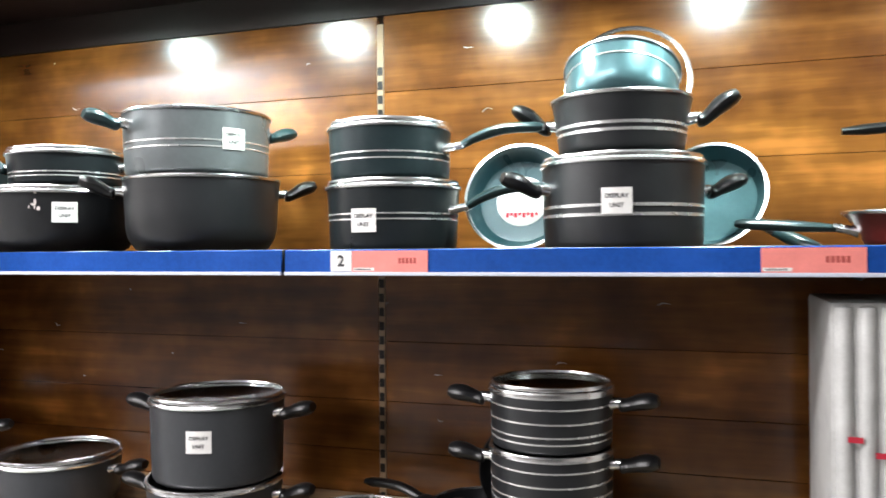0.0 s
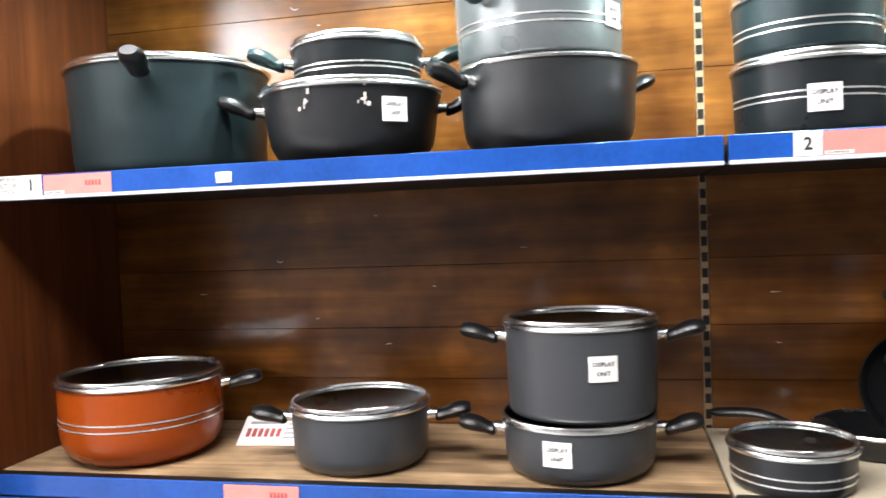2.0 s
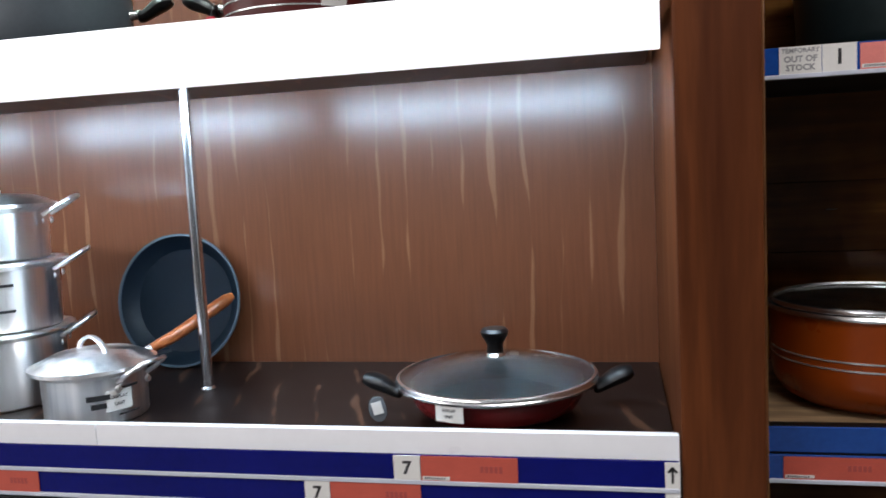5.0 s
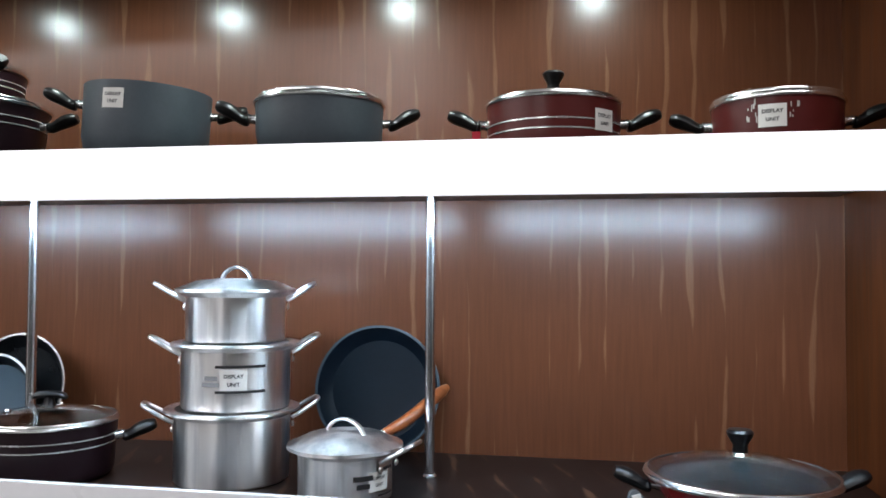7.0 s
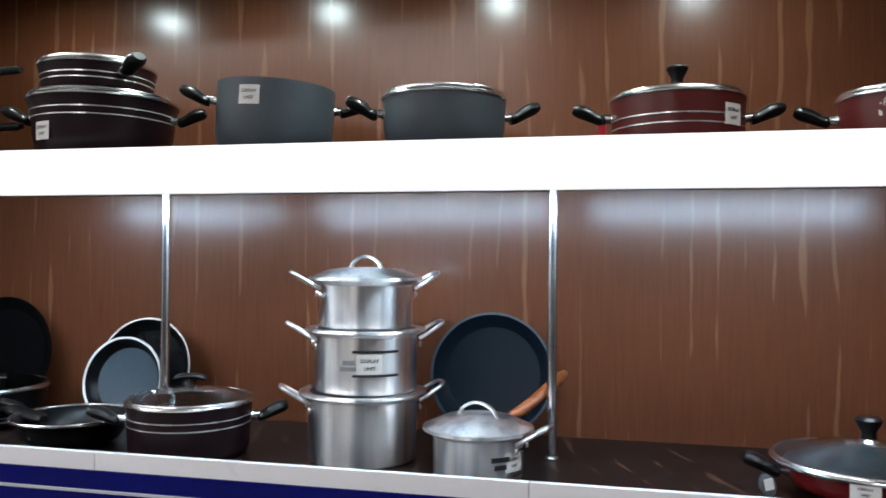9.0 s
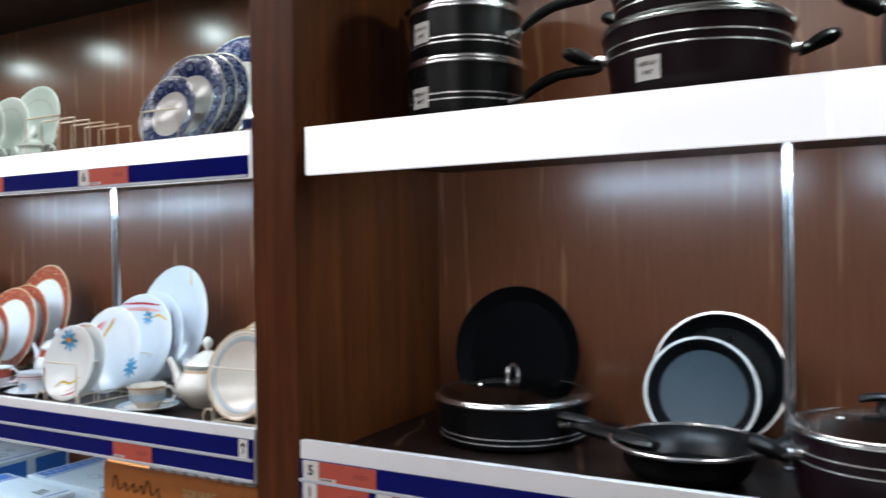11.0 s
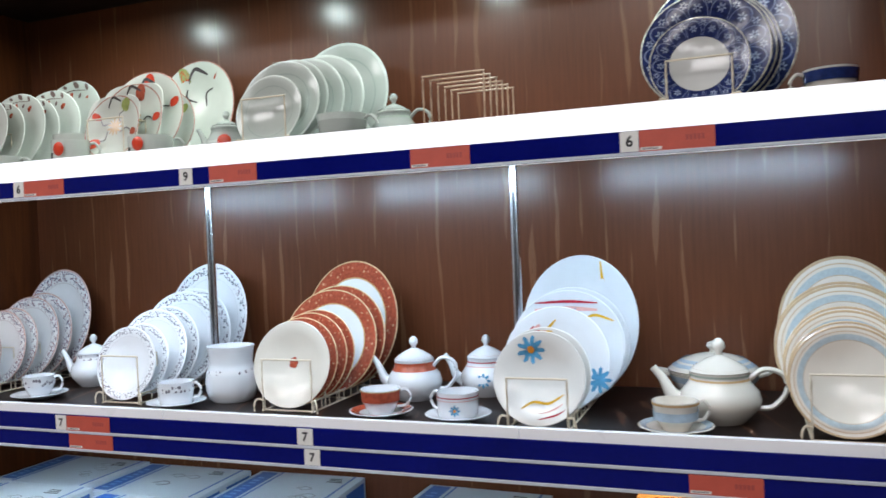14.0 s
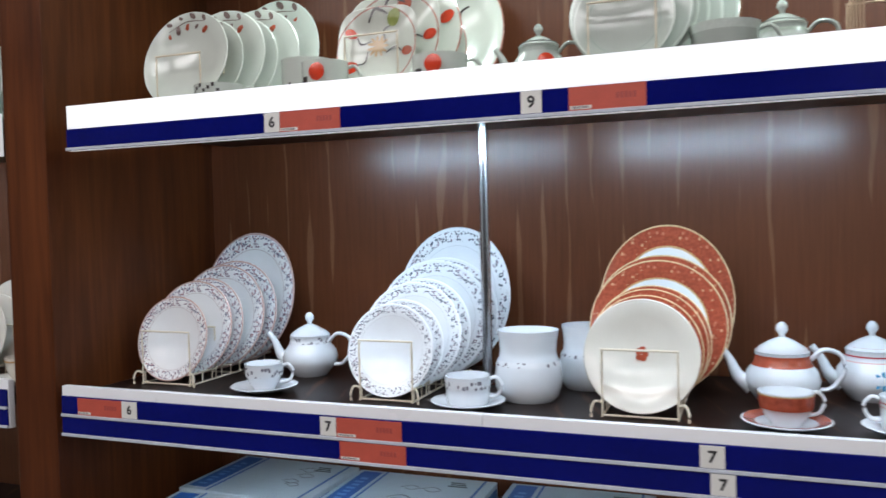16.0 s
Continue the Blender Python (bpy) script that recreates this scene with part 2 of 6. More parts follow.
MAT = {
    "lip_glow": glowing_acrylic("glowing_white_acrylic", 0.7),
    "lens": lit("lit_lens", (0.78, 1.0, 0.92), 24),
    "lens_bright": lit("bright_lit_lens", (0.80, 0.98, 1.0), 26),
    "frame": long_wood("stained_frame_wood", (0.052, 0.0128, 0.0037), (0.108, 0.0300, 0.0082), "z", 16, 0.45, 0.2, 0.18),
    "panel": veined_panel("veined_brown_laminate", (0.124, 0.0375, 0.0155), (0.27, 0.125, 0.064), 0.062, 0.235, 0.5, 0.85, 0.5, 0.12),
    "shelf_board": veined_panel("brown_shelf_laminate", (0.0095, 0.0048, 0.0038), (0.085, 0.040, 0.023), 0.075, 0.3, 0.8, 0.08, 0.4, 0.25),
    "plank": long_wood("varnished_pine_planks", (0.042, 0.0108, 0.0028), (0.185, 0.068, 0.0135), "x", 7, 0.2, 0.9, coat=0.4, blotch=0.5),
    "raw_board": long_wood("worn_raw_board", (0.06, 0.030, 0.012), (0.42, 0.28, 0.15), "x", 17, 0.6, 0.35, blotch=0.45),
    "cream_board": plain("scuffed_cream_board", (0.46, 0.40, 0.29), 0.45, var=0.14, scale=12, bump=0.05),
    "lit_knotty_edge": long_wood("lit_knotty_wood", (0.030, 0.010, 0.003), (0.175, 0.070, 0.018), "z", 11, 0.35, 0.4, blotch=0.5),
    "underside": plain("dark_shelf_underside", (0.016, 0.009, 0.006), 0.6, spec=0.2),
    "soffit": plain("dark_soffit", (0.018, 0.010, 0.009), 0.5, spec=0.25),
    "scuff": plain("pale_scuff", (0.5, 0.46, 0.42), 0.6, var=0.3, scale=80),
    "white": plain("white_laminate", (0.86, 0.87, 0.9), 0.3, var=0.03, scale=5, bump=0.01),
    "blue": plain("blue_plastic_strip", (0.002, 0.0045, 0.13), 0.2, var=0.2, scale=6, bump=0.03, spec=0.22),
    "blue_pale": plain("royal_blue_strip", (0.011, 0.062, 0.285), 0.16, var=0.25, scale=9, bump=0.06, spec=0.6),
    "clear_edge": plain("milky_strip_edge", (0.55, 0.58, 0.66), 0.25, var=0.1),
    "red_card": plain("coral_price_card", (0.50, 0.085, 0.055), 0.55, var=0.1, scale=30),
    "pink_card": plain("pale_coral_price_card", (0.72, 0.22, 0.19), 0.5, var=0.1, scale=30),
    "card": plain("white_card", (0.74, 0.73, 0.70), 0.55, var=0.06, scale=30),
    "tape": plain("torn_clear_tape", (0.55, 0.50, 0.47), 0.25, var=0.2, scale=80),
    "ink": plain("black_ink", (0.02, 0.02, 0.022), 0.5, var=0.1),
    "faded_ink": plain("faded_ink", (0.35, 0.06, 0.05), 0.5, var=0.1),
    "grey_ink": plain("grey_ink", (0.25, 0.25, 0.26), 0.5, var=0.1),
    "steel": plain("polished_steel", (0.82, 0.82, 0.82), 0.24, 1.0, var=0.06, bump=0.02),
    "chrome": plain("chrome_rod", (0.75, 0.76, 0.78), 0.22, 1.0, var=0.1, scale=20, stretch=(1, 1, 0.3)),
    "alu": turned_metal("brushed_aluminium", (0.95, 0.97, 1.0)),
    "black_pan": plain("black_enamel", (0.005, 0.0053, 0.006), 0.3, var=0.3, bump=0.03, spec=0.25),
    "black_sheen": plain("black_satin_enamel", (0.0095, 0.0108, 0.0122), 0.38, var=0.3, bump=0.04, spec=0.6),
    "griddle": plain("matt_black_griddle", (0.002, 0.002, 0.0024), 0.65, var=0.3, bump=0.03, spec=0.06),
    "graphite": plain("graphite_nonstick", (0.010, 0.013, 0.0145), 0.3, var=0.2, bump=0.03, spec=0.35),
    "green_graphite": plain("green_graphite_enamel", (0.014, 0.025, 0.028), 0.36, 0.2, var=0.2, bump=0.03, spec=0.35),
    "grey_metal": plain("grey_metallic_paint", (0.165, 0.185, 0.19), 0.3, 0.5, var=0.12, bump=0.03),
    "grey_pot": plain("matt_grey_enamel", (0.045, 0.048, 0.052), 0.36, 0.2, var=0.12, bump=0.05),
    "slate_pot": plain("slate_grey_enamel", (0.054, 0.068, 0.082), 0.48, 0.1, var=0.15, bump=0.05, spec=0.45),
    "teal": plain("teal_nonstick", (0.010, 0.042, 0.05), 0.3, 0.2, var=0.18, bump=0.04),
    "teal_bright": plain("teal_metallic_paint", (0.065, 0.135, 0.150), 0.3, 0.6, var=0.15, bump=0.03),
    "blue_black": plain("blue_black_nonstick", (0.004, 0.0085, 0.015), 0.45, var=0.2, bump=0.03, spec=0.2),
    "pale_coating": plain("blue_grey_coating", (0.05, 0.072, 0.092), 0.34, var=0.1, bump=0.03, spec=0.35),
    "orange": plain("burnt_orange_enamel", (0.26, 0.043, 0.003), 0.3, var=0.1, bump=0.02, coat=0.1, spec=0.3),
    "crimson": plain("crimson_enamel", (0.22, 0.016, 0.018), 0.22, 0.1, var=0.1, bump=0.02, coat=0.5),
    "maroon": plain("maroon_enamel", (0.085, 0.011, 0.010), 0.32, var=0.12, bump=0.03, spec=0.4),
    "purple": plain("aubergine_enamel", (0.013, 0.0055, 0.008), 0.32, var=0.15, bump=0.03, spec=0.28),
    "bakelite": plain("black_bakelite", (0.005, 0.005, 0.0055), 0.33, var=0.2, bump=0.04, spec=0.4),
    "green_bakelite": plain("dark_green_bakelite", (0.012, 0.03, 0.032), 0.3, var=0.2, bump=0.04),
    "handle_wood": long_wood("red_handle_wood", (0.15, 0.036, 0.010), (0.36, 0.105, 0.030), "x", 30, 0.35),
    "stripe": plain("silver_stripe", (0.75, 0.75, 0.74), 0.25, 0.8, var=0.05),
    "glass": glass("lid_glass"),
    "wire": plain("cream_coated_wire", (0.66, 0.58, 0.45), 0.35, var=0.06),
    "wire_rust": plain("tan_coated_wire", (0.52, 0.36, 0.24), 0.4, var=0.1),
    "porcelain": china("white_porcelain", (0.70, 0.73, 0.77)),
    "offwhite": china("off_white_porcelain", (0.56, 0.59, 0.54)),
    "offwhite_warm": china("warm_white_porcelain", (0.68, 0.68, 0.66)),
    "cream": china("cream_porcelain", (0.66, 0.62, 0.55)),
    "celadon": china("celadon_porcelain", (0.43, 0.465, 0.425), [(0.95, 1.01, (0.58, 0.63, 0.58)), (0.70, 0.73, (0.36, 0.41, 0.37))], mottle=0.04),
    "pink_sprig": china("pink_sprig_porcelain", (0.78, 0.77, 0.77), [(0.965, 1.01, (0.50, 0.33, 0.29)), (0.735, 0.75, (0.58, 0.52, 0.52))],
                        [(0.77, 0.955, [(0.20, 0.12, 0.17), (0.36, 0.19, 0.21), (0.15, 0.15, 0.21)], 25, 0.5)], mottle=0.1),
    "blue_sprig": china("grey_sprig_porcelain", (0.80, 0.82, 0.85), [(0.735, 0.745, (0.66, 0.67, 0.70))],
                        [(0.80, 0.945, [(0.16, 0.17, 0.21), (0.28, 0.22, 0.27), (0.13, 0.15, 0.19)], 25, 0.46)], mottle=0.05),
    "red_rim": china("brick_red_rimmed_porcelain", (0.79, 0.80, 0.80), [(0.73, 1.01, (0.36, 0.075, 0.04)), (0.71, 0.735, (0.62, 0.40, 0.2)), (0.975, 1.01, (0.62, 0.42, 0.24))],
                     [(0.76, 0.96, [(0.52, 0.17, 0.10), (0.60, 0.30, 0.17)], 14, 0.3)], mottle=0.14),
    "blue_band": china("blue_banded_cream_porcelain", (0.72, 0.66, 0.575), [(0.955, 1.01, (0.50, 0.36, 0.22)), (0.885, 0.905, (0.58, 0.44, 0.30)), (0.745, 0.845, (0.44, 0.51, 0.54)), (0.73, 0.745, (0.56, 0.44, 0.32))], mottle=0.06),
    "poppy": china("poppy_porcelain", (0.58, 0.60, 0.54), [(0.975, 1.01, (0.42, 0.2, 0.16))]),
    "leaf": china("leaf_sprig_porcelain", (0.56, 0.59, 0.54)),
    "willow": china("cobalt_patterned_porcelain", (0.55, 0.55, 0.53), [(0.60, 0.985, (0.010, 0.018, 0.085)), (0.975, 1.01, (0.5, 0.48, 0.42))], arches=13),
    "paint_green": plain("olive_glaze_paint", (0.28, 0.32, 0.10), 0.15, var=0.25, scale=60),
    "paint_sprig": sprigged("sprig_glaze_paint", (0.70, 0.72, 0.75), (0.20, 0.19, 0.22)),
    "paint_sepia": plain("faded_sepia_glaze_paint", (0.16, 0.11, 0.10), 0.15, var=0.2),
    "paint_blue": plain("blue_glaze_paint", (0.08, 0.28, 0.48), 0.15, var=0.3, scale=80),
    "paint_orange": plain("orange_glaze_paint", (0.75, 0.28, 0.03), 0.15, var=0.2),
    "paint_yellow": plain("ochre_glaze_paint", (0.68, 0.40, 0.03), 0.15, var=0.25, scale=60),
    "paint_red": plain("crimson_glaze_paint", (0.45, 0.03, 0.05), 0.15, var=0.2),
    "paint_pink": plain("pink_glaze_paint", (0.72, 0.40, 0.38), 0.15, var=0.2),
    "paint_brick": plain("brick_glaze_paint", (0.36, 0.075, 0.04), 0.15, var=0.3, scale=90),
    "paint_gold": plain("gold_glaze_paint", (0.5, 0.33, 0.16), 0.15, var=0.2),
    "paint_sky": plain("sky_glaze_paint", (0.37, 0.455, 0.53), 0.15, var=0.2, scale=60),
    "paint_poppy": plain("poppy_glaze_paint", (0.58, 0.05, 0.02), 0.15, var=0.2, scale=60),
    "paint_dark": plain("sepia_glaze_paint", (0.06, 0.05, 0.05), 0.15, var=0.2),
    "paint_cobalt": plain("cobalt_glaze_paint", (0.012, 0.025, 0.11), 0.15, var=0.5, scale=90),
    "paint_sage": plain("sage_glaze_paint", (0.40, 0.47, 0.40), 0.15, var=0.2),
    "box_white": plain("pale_blue_carton", (0.60, 0.66, 0.70), 0.35, var=0.08, scale=6, coat=0.3),
    "box_blue": plain("blue_carton_print", (0.02, 0.13, 0.45), 0.35, var=0.12, coat=0.3),
    "box_pale_blue": plain("pale_blue_print", (0.16, 0.34, 0.66), 0.35, var=0.1),
    "glass_film": plain("crumpled_clear_film", (0.62, 0.64, 0.66), 0.12, var=0.25, scale=60, bump=0.6, coat=0.6),
    "box_brown": plain("amber_printed_carton", (0.45, 0.14, 0.02), 0.3, var=0.2, scale=5, coat=0.3),
    "film_white": plain("bubble_wrap_white", (0.50, 0.50, 0.485), 0.35, var=0.2, scale=30, bump=0.4),
    "floor": plain("store_floor_tile", (0.20, 0.195, 0.19), 0.25, var=0.1, scale=3),
    "wall": plain("store_wall_paint", (0.62, 0.61, 0.58), 0.7, var=0.08, scale=2),
    "far_wall": plain("stocked_wall_paint", (0.07, 0.065, 0.06), 0.6, var=0.5, scale=1.6),
    "ceiling": plain("store_ceiling_paint", (0.7, 0.7, 0.7), 0.8, var=0.05, scale=2),
    "slot": plain("black_slotted_steel", (0.02, 0.018, 0.016), 0.4, 0.6, var=0.2),
    "slot_light": plain("bare_slot_shadow", (0.32, 0.22, 0.13), 0.5, var=0.15),
    "lamp_ring": plain("white_lamp_ring", (0.7, 0.7, 0.68), 0.4, var=0.05),
    "tag_plastic": plain("clear_grey_plastic", (0.10, 0.11, 0.12), 0.2, var=0.1),
}


# ---- mesh helpers ----
def part(name, bm, material, parent=None, label="", smooth=True, m=None):
    me = bpy.data.meshes.new(name)
    bm.to_mesh(me)
    bm.free()
    me.materials.append(MAT[material])
    if smooth:
        me.polygons.foreach_set("use_smooth", [True] * len(me.polygons))
        me.set_sharp_from_angle(angle=radians(40))
    ob = new(name, me)
    if parent:
        ob.parent = parent
    if m is not None:
        ob.matrix_basis = m
    if label:
        tagged(ob, label)
    return ob


def thing(name, m, label, category, group="", kind=""):
    e = new(name)
    e.empty_display_size = 0.05
    e.matrix_basis = m
    return tagged(e, label, category, group, kind)


def box(x0, x1, y0, y1, z0, z1, bevel=0.0, seg=1, bm=None):
    b = bmesh.new()
    bmesh.ops.create_cube(b, size=1)
    bmesh.ops.transform(b, verts=b.verts, matrix=Matrix.LocRotScale(((x0 + x1) / 2, (y0 + y1) / 2, (z0 + z1) / 2), None, (abs(x1 - x0), abs(y1 - y0), abs(z1 - z0))))
    if bevel:
        bmesh.ops.bevel(b, geom=b.edges[:], offset=bevel, segments=seg, affect="EDGES", profile=0.7)
    return b


def lathe(profile, seg=48, sx=1.0, sy=1.0, start=0.0, sweep=360.0):
    """Turns (radius, height) points about z."""
    bm = bmesh.new()
    full = sweep >= 359.9
    count = seg if full else seg + 1
    rings = []
    for r, z in profile:
        if r < 1e-6:
            rings.append([bm.verts.new((0, 0, z))])
            continue
        ring = []
        for k in range(count):
            a = radians(start + sweep * k / seg)
            ring.append(bm.verts.new((r * math.cos(a) * sx, r * math.sin(a) * sy, z)))
        rings.append(ring)
    for p, q in zip(rings, rings[1:]):
        for k in range(seg):
            k2 = (k + 1) % count
            a, b = p[k % len(p)], p[k2 % len(p)]
            c, d = q[k2 % len(q)], q[k % len(q)]
            vs = []
            for v in (a, b, c, d):
                if v not in vs:
                    vs.append(v)
            if len(vs) > 2:
                bm.faces.new(vs)
    bmesh.ops.recalc_face_normals(bm, faces=bm.faces)
    return bm


def tube(points, radius, seg=8, flat=1.0, closed=False):
    """A round or flattened bar along points; radius may be one number or one for each point."""
    bm = bmesh.new()
    pts = [Vector(p) for p in points]
    n = len(pts)
    radii = radius if isinstance(radius, (list, tuple)) else [radius] * n
    rings = []
    for k, p in enumerate(pts):
        ahead = pts[(k + 1) % n] if closed or k + 1 < n else p
        behind = pts[k - 1] if closed or k > 0 else p
        way = (ahead - behind).normalized()
        side = way.cross(Vector((0, 0, 1)))
        if side.length < 1e-3:
            side = Vector((1, 0, 0)) if abs(way.x) < 0.9 else Vector((0, 1, 0))
        side.normalize()
        up = side.cross(way).normalized()
        rings.append([bm.verts.new(p + radii[k] * (math.cos(2 * math.pi * j / seg) * side + flat * math.sin(2 * math.pi * j / seg) * up)) for j in range(seg)])
    pairs = list(zip(rings, rings[1:])) + ([(rings[-1], rings[0])] if closed else [])
    for p, q in pairs:
        for j in range(seg):
            bm.faces.new((p[j], p[(j + 1) % seg], q[(j + 1) % seg], q[j]))
    if not closed:
        bm.faces.new(rings[0][::-1])
        bm.faces.new(rings[-1])
    bmesh.ops.recalc_face_normals(bm, faces=bm.faces)
    return bm


def smooth_path(points, steps=5):
    """Rounds a rough path (Catmull-Rom)."""
    p = [Vector(q) for q in points]
    p = [p[0] * 2 - p[1]] + p + [p[-1] * 2 - p[-2]]
    out = []
    for k in range(1, len(p) - 2):
        for s in range(steps):
            u = s / steps
            a, b, c, d = p[k - 1], p[k], p[k + 1], p[k + 2]
            out.append(0.5 * ((2 * b) + (c - a) * u + (2 * a - 5 * b + 4 * c - d) * u * u + (3 * b - a - 3 * c + d) * u ** 3))
    out.append(p[-2])
    return out


def patch(r, a0, a1, z0, z1, seg=10, thick=0.0006, slope=0.0):
    """A curved sticker on a cylinder of radius r; slope widens it with height."""
    bm = bmesh.new()
    rows = []
    for off in (0.0, thick):
        for z in (z0, z1):
            rows.append([bm.verts.new(((r + off + slope * z) * math.cos(radians(a0 + (a1 - a0) * k / seg)), (r + off + slope * z) * math.sin(radians(a0 + (a1 - a0) * k / seg)), z)) for k in range(seg + 1)])
    ib, it, ob, ot = rows
    for k in range(seg):
        bm.faces.new((ob[k], ob[k + 1], ot[k + 1], ot[k]))
        bm.faces.new((it[k], it[k + 1], ib[k + 1], ib[k]))
        bm.faces.new((ot[k], ot[k + 1], it[k + 1], it[k]))
        bm.faces.new((ib[k], ib[k + 1], ob[k + 1], ob[k]))
    bm.faces.new((ib[0], ob[0], ot[0], it[0]))
    bm.faces.new((ib[-1], it[-1], ot[-1], ob[-1]))
    bmesh.ops.recalc_face_normals(bm, faces=bm.faces)
    return bm


def lettering(text, size):
    """Flat letters in the xy plane, centred."""
    c = bpy.data.curves.new("letters", "FONT")
    c.body, c.size, c.align_x, c.align_y, c.resolution_u = text, size, "CENTER", "CENTER", 2
    c.offset = size * 0.03
    o = bpy.data.objects.new("letters", c)
    me = bpy.data.meshes.new_from_object(o)
    bm = bmesh.new()
    bm.from_mesh(me)
    bpy.data.objects.remove(o)
    bpy.data.curves.remove(c)
    bpy.data.meshes.remove(me)
    return bm


def joined(*bms):
    out = bmesh.new()
    for b in bms:
        me = bpy.data.meshes.new("join")
        b.to_mesh(me)
        b.free()
        out.from_mesh(me)
        bpy.data.meshes.remove(me)
    return out


def moved(bm, m):
    bmesh.ops.transform(bm, verts=bm.verts, matrix=m)
    return bm


def wrapped(bm, r, angle, z):
    """Bends flat lettering round a cylinder at an angle and height."""
    for v in bm.verts:
        a = radians(angle) + v.co.x / r
        v.co = Vector((r * math.cos(a), r * math.sin(a), z + v.co.y))
    return bm


UPRIGHT = pose(0, 0, 0, 90, 0, 0)


# ---- setting ----
X_END_R, X_END_L = 3.0, -6.6
BACK_A, BACK_B = 0.56, 0.55
DIVS = [(0.0, 0.104), (-2.665, -2.561), (-5.25, -5.135)]
FLOOR_A, FLOOR_B, FLOOR_C = 1.02, 1.015, 1.04
TOP_A, TOP_B, TOP_C = 1.545, 1.622, 1.632
SOFFIT_A, SOFFIT_B = 2.15, 2.18


def setting(name, bm, material, label, category, smooth=False, kind="structure"):
    return tagged(part(name, bm, material, smooth=smooth), label, category, kind=kind)


setting("floor", box(-9, 6, -7, 0.8, -0.1, 0.0), "floor", "pale polished store floor tiles", "floor")
setting("ceiling", box(-9, 6, -7, 0.8, 3.1, 3.2), "ceiling", "plain white store ceiling over the aisle", "ceiling")
setting("wall_back", box(-9, 6, 0.68, 0.8, 0, 3.1), "wall", "painted wall behind the shelving", "wall")
setting("wall_front", box(-9, 6, -7.1, -6.9, 0, 3.1), "far_wall", "dim brown-grey wall across the aisle", "wall")
setting("wall_left", box(-9.1, -8.9, -7, 0.8, 0, 3.1), "wall", "plain wall closing the aisle", "wall")
setting("wall_right", box(5.9, 6.1, -7, 0.8, 0, 3.1), "wall", "plain wall closing the aisle", "wall")
# back panels
setting("wall_panel_brown", box(-5.135, 0.0, BACK_B, 0.66, 0.1, SOFFIT_B + 0.1), "panel", "glossy brown laminate back panel with pale veins", "back panel")
setting("wall_panel_left", box(X_END_L, -5.25, BACK_B, 0.66, 0.1, SOFFIT_B + 0.1), "panel", "glossy brown laminate back panel with pale veins", "back panel")
setting("wall_core_pine", box(0.104, X_END_R, BACK_A + 0.018, 0.66, 0.1, SOFFIT_A + 0.2), "underside", "dark backing behind the pine planks", "back panel")
# dividers
for k, (a, b) in enumerate(DIVS):
    d = setting(f"divider_{k + 1}", box(a, b, 0.0, 0.66, 0.0, 2.5, 0.004, 2), "frame", "red-brown stained wooden divider between shelf bays", "divider")
# Front of the divider's side: knotty wood, its golden light put into the colour.
setting("divider_trim", box(0.104, 0.1075, 0.006, 0.128, 0.15, 2.125, 0.001), "lit_knotty_edge", "knotty wood on the divider's side with front light in its golden colour", "trim")
setting("end_panel_1", box(X_END_R, X_END_R + 0.1, 0.0, 0.66, 0.0, 2.5, 0.004), "frame", "red-brown stained wooden end panel", "divider")
setting("end_panel_2", box(X_END_L - 0.1, X_END_L, 0.0, 0.66, 0.0, 2.5, 0.004), "frame", "red-brown stained wooden end panel", "divider")
# soffits with fascia boards
for k, (a, b, z) in enumerate([(0.104, X_END_R, SOFFIT_A), (-2.561, 0.0, SOFFIT_B), (-5.135, -2.665, SOFFIT_B), (X_END_L, -5.25, SOFFIT_B)]):
    setting(f"soffit_{k + 1}", box(a, b, 0.02, 0.55 if k else 0.56, z, z + 0.08), "soffit", "dark brown soffit closing the top of the bay", "soffit")
    setting(f"fascia_{k + 1}", box(a, b, 0.0, 0.018, z - 0.02, 2.5), "frame", "stained wooden fascia above the bay", "fascia")
setting("bulkhead", box(X_END_L - 0.1, X_END_R + 0.1, 0.0, 0.66, 2.502, 3.1), "wall", "painted bulkhead above the shelving", "wall")
for k, (a, b) in enumerate([(0.104, X_END_R), (-2.561, 0.0), (-5.135, -2.665), (X_END_L, -5.25)]):
    setting(f"plinth_{k + 1}", box(a, b, 0.04, 0.08, 0.0, 0.12), "frame", "stained wooden plinth under the bay", "plinth")
    setting(f"bottom_board_{k + 1}", box(a, b, 0.03, 0.55, 0.12, 0.15), "shelf_board", "brown laminate bottom board", "shelf")

# pine planks behind the first bay: rows end at the slotted upright
PLANK_X = [(0.106, 1.386), (1.402, 2.985)]
PLANK_Z = [0.15, 0.33, 0.52, 0.70, 0.87, 1.02, 1.115, 1.224, 1.355, 1.54, 1.726, 1.90, 2.068]
core = bpy.data.objects["wall_core_pine"]
for a, b in PLANK_X:
    for z0, z1 in zip(PLANK_Z, PLANK_Z[1:]):
        part("plank", box(a, b, BACK_A, BACK_A + 0.016, z0 + 0.0004, z1 - 0.0004, 0.0008), "plank", core, smooth=False)

random.seed(7)
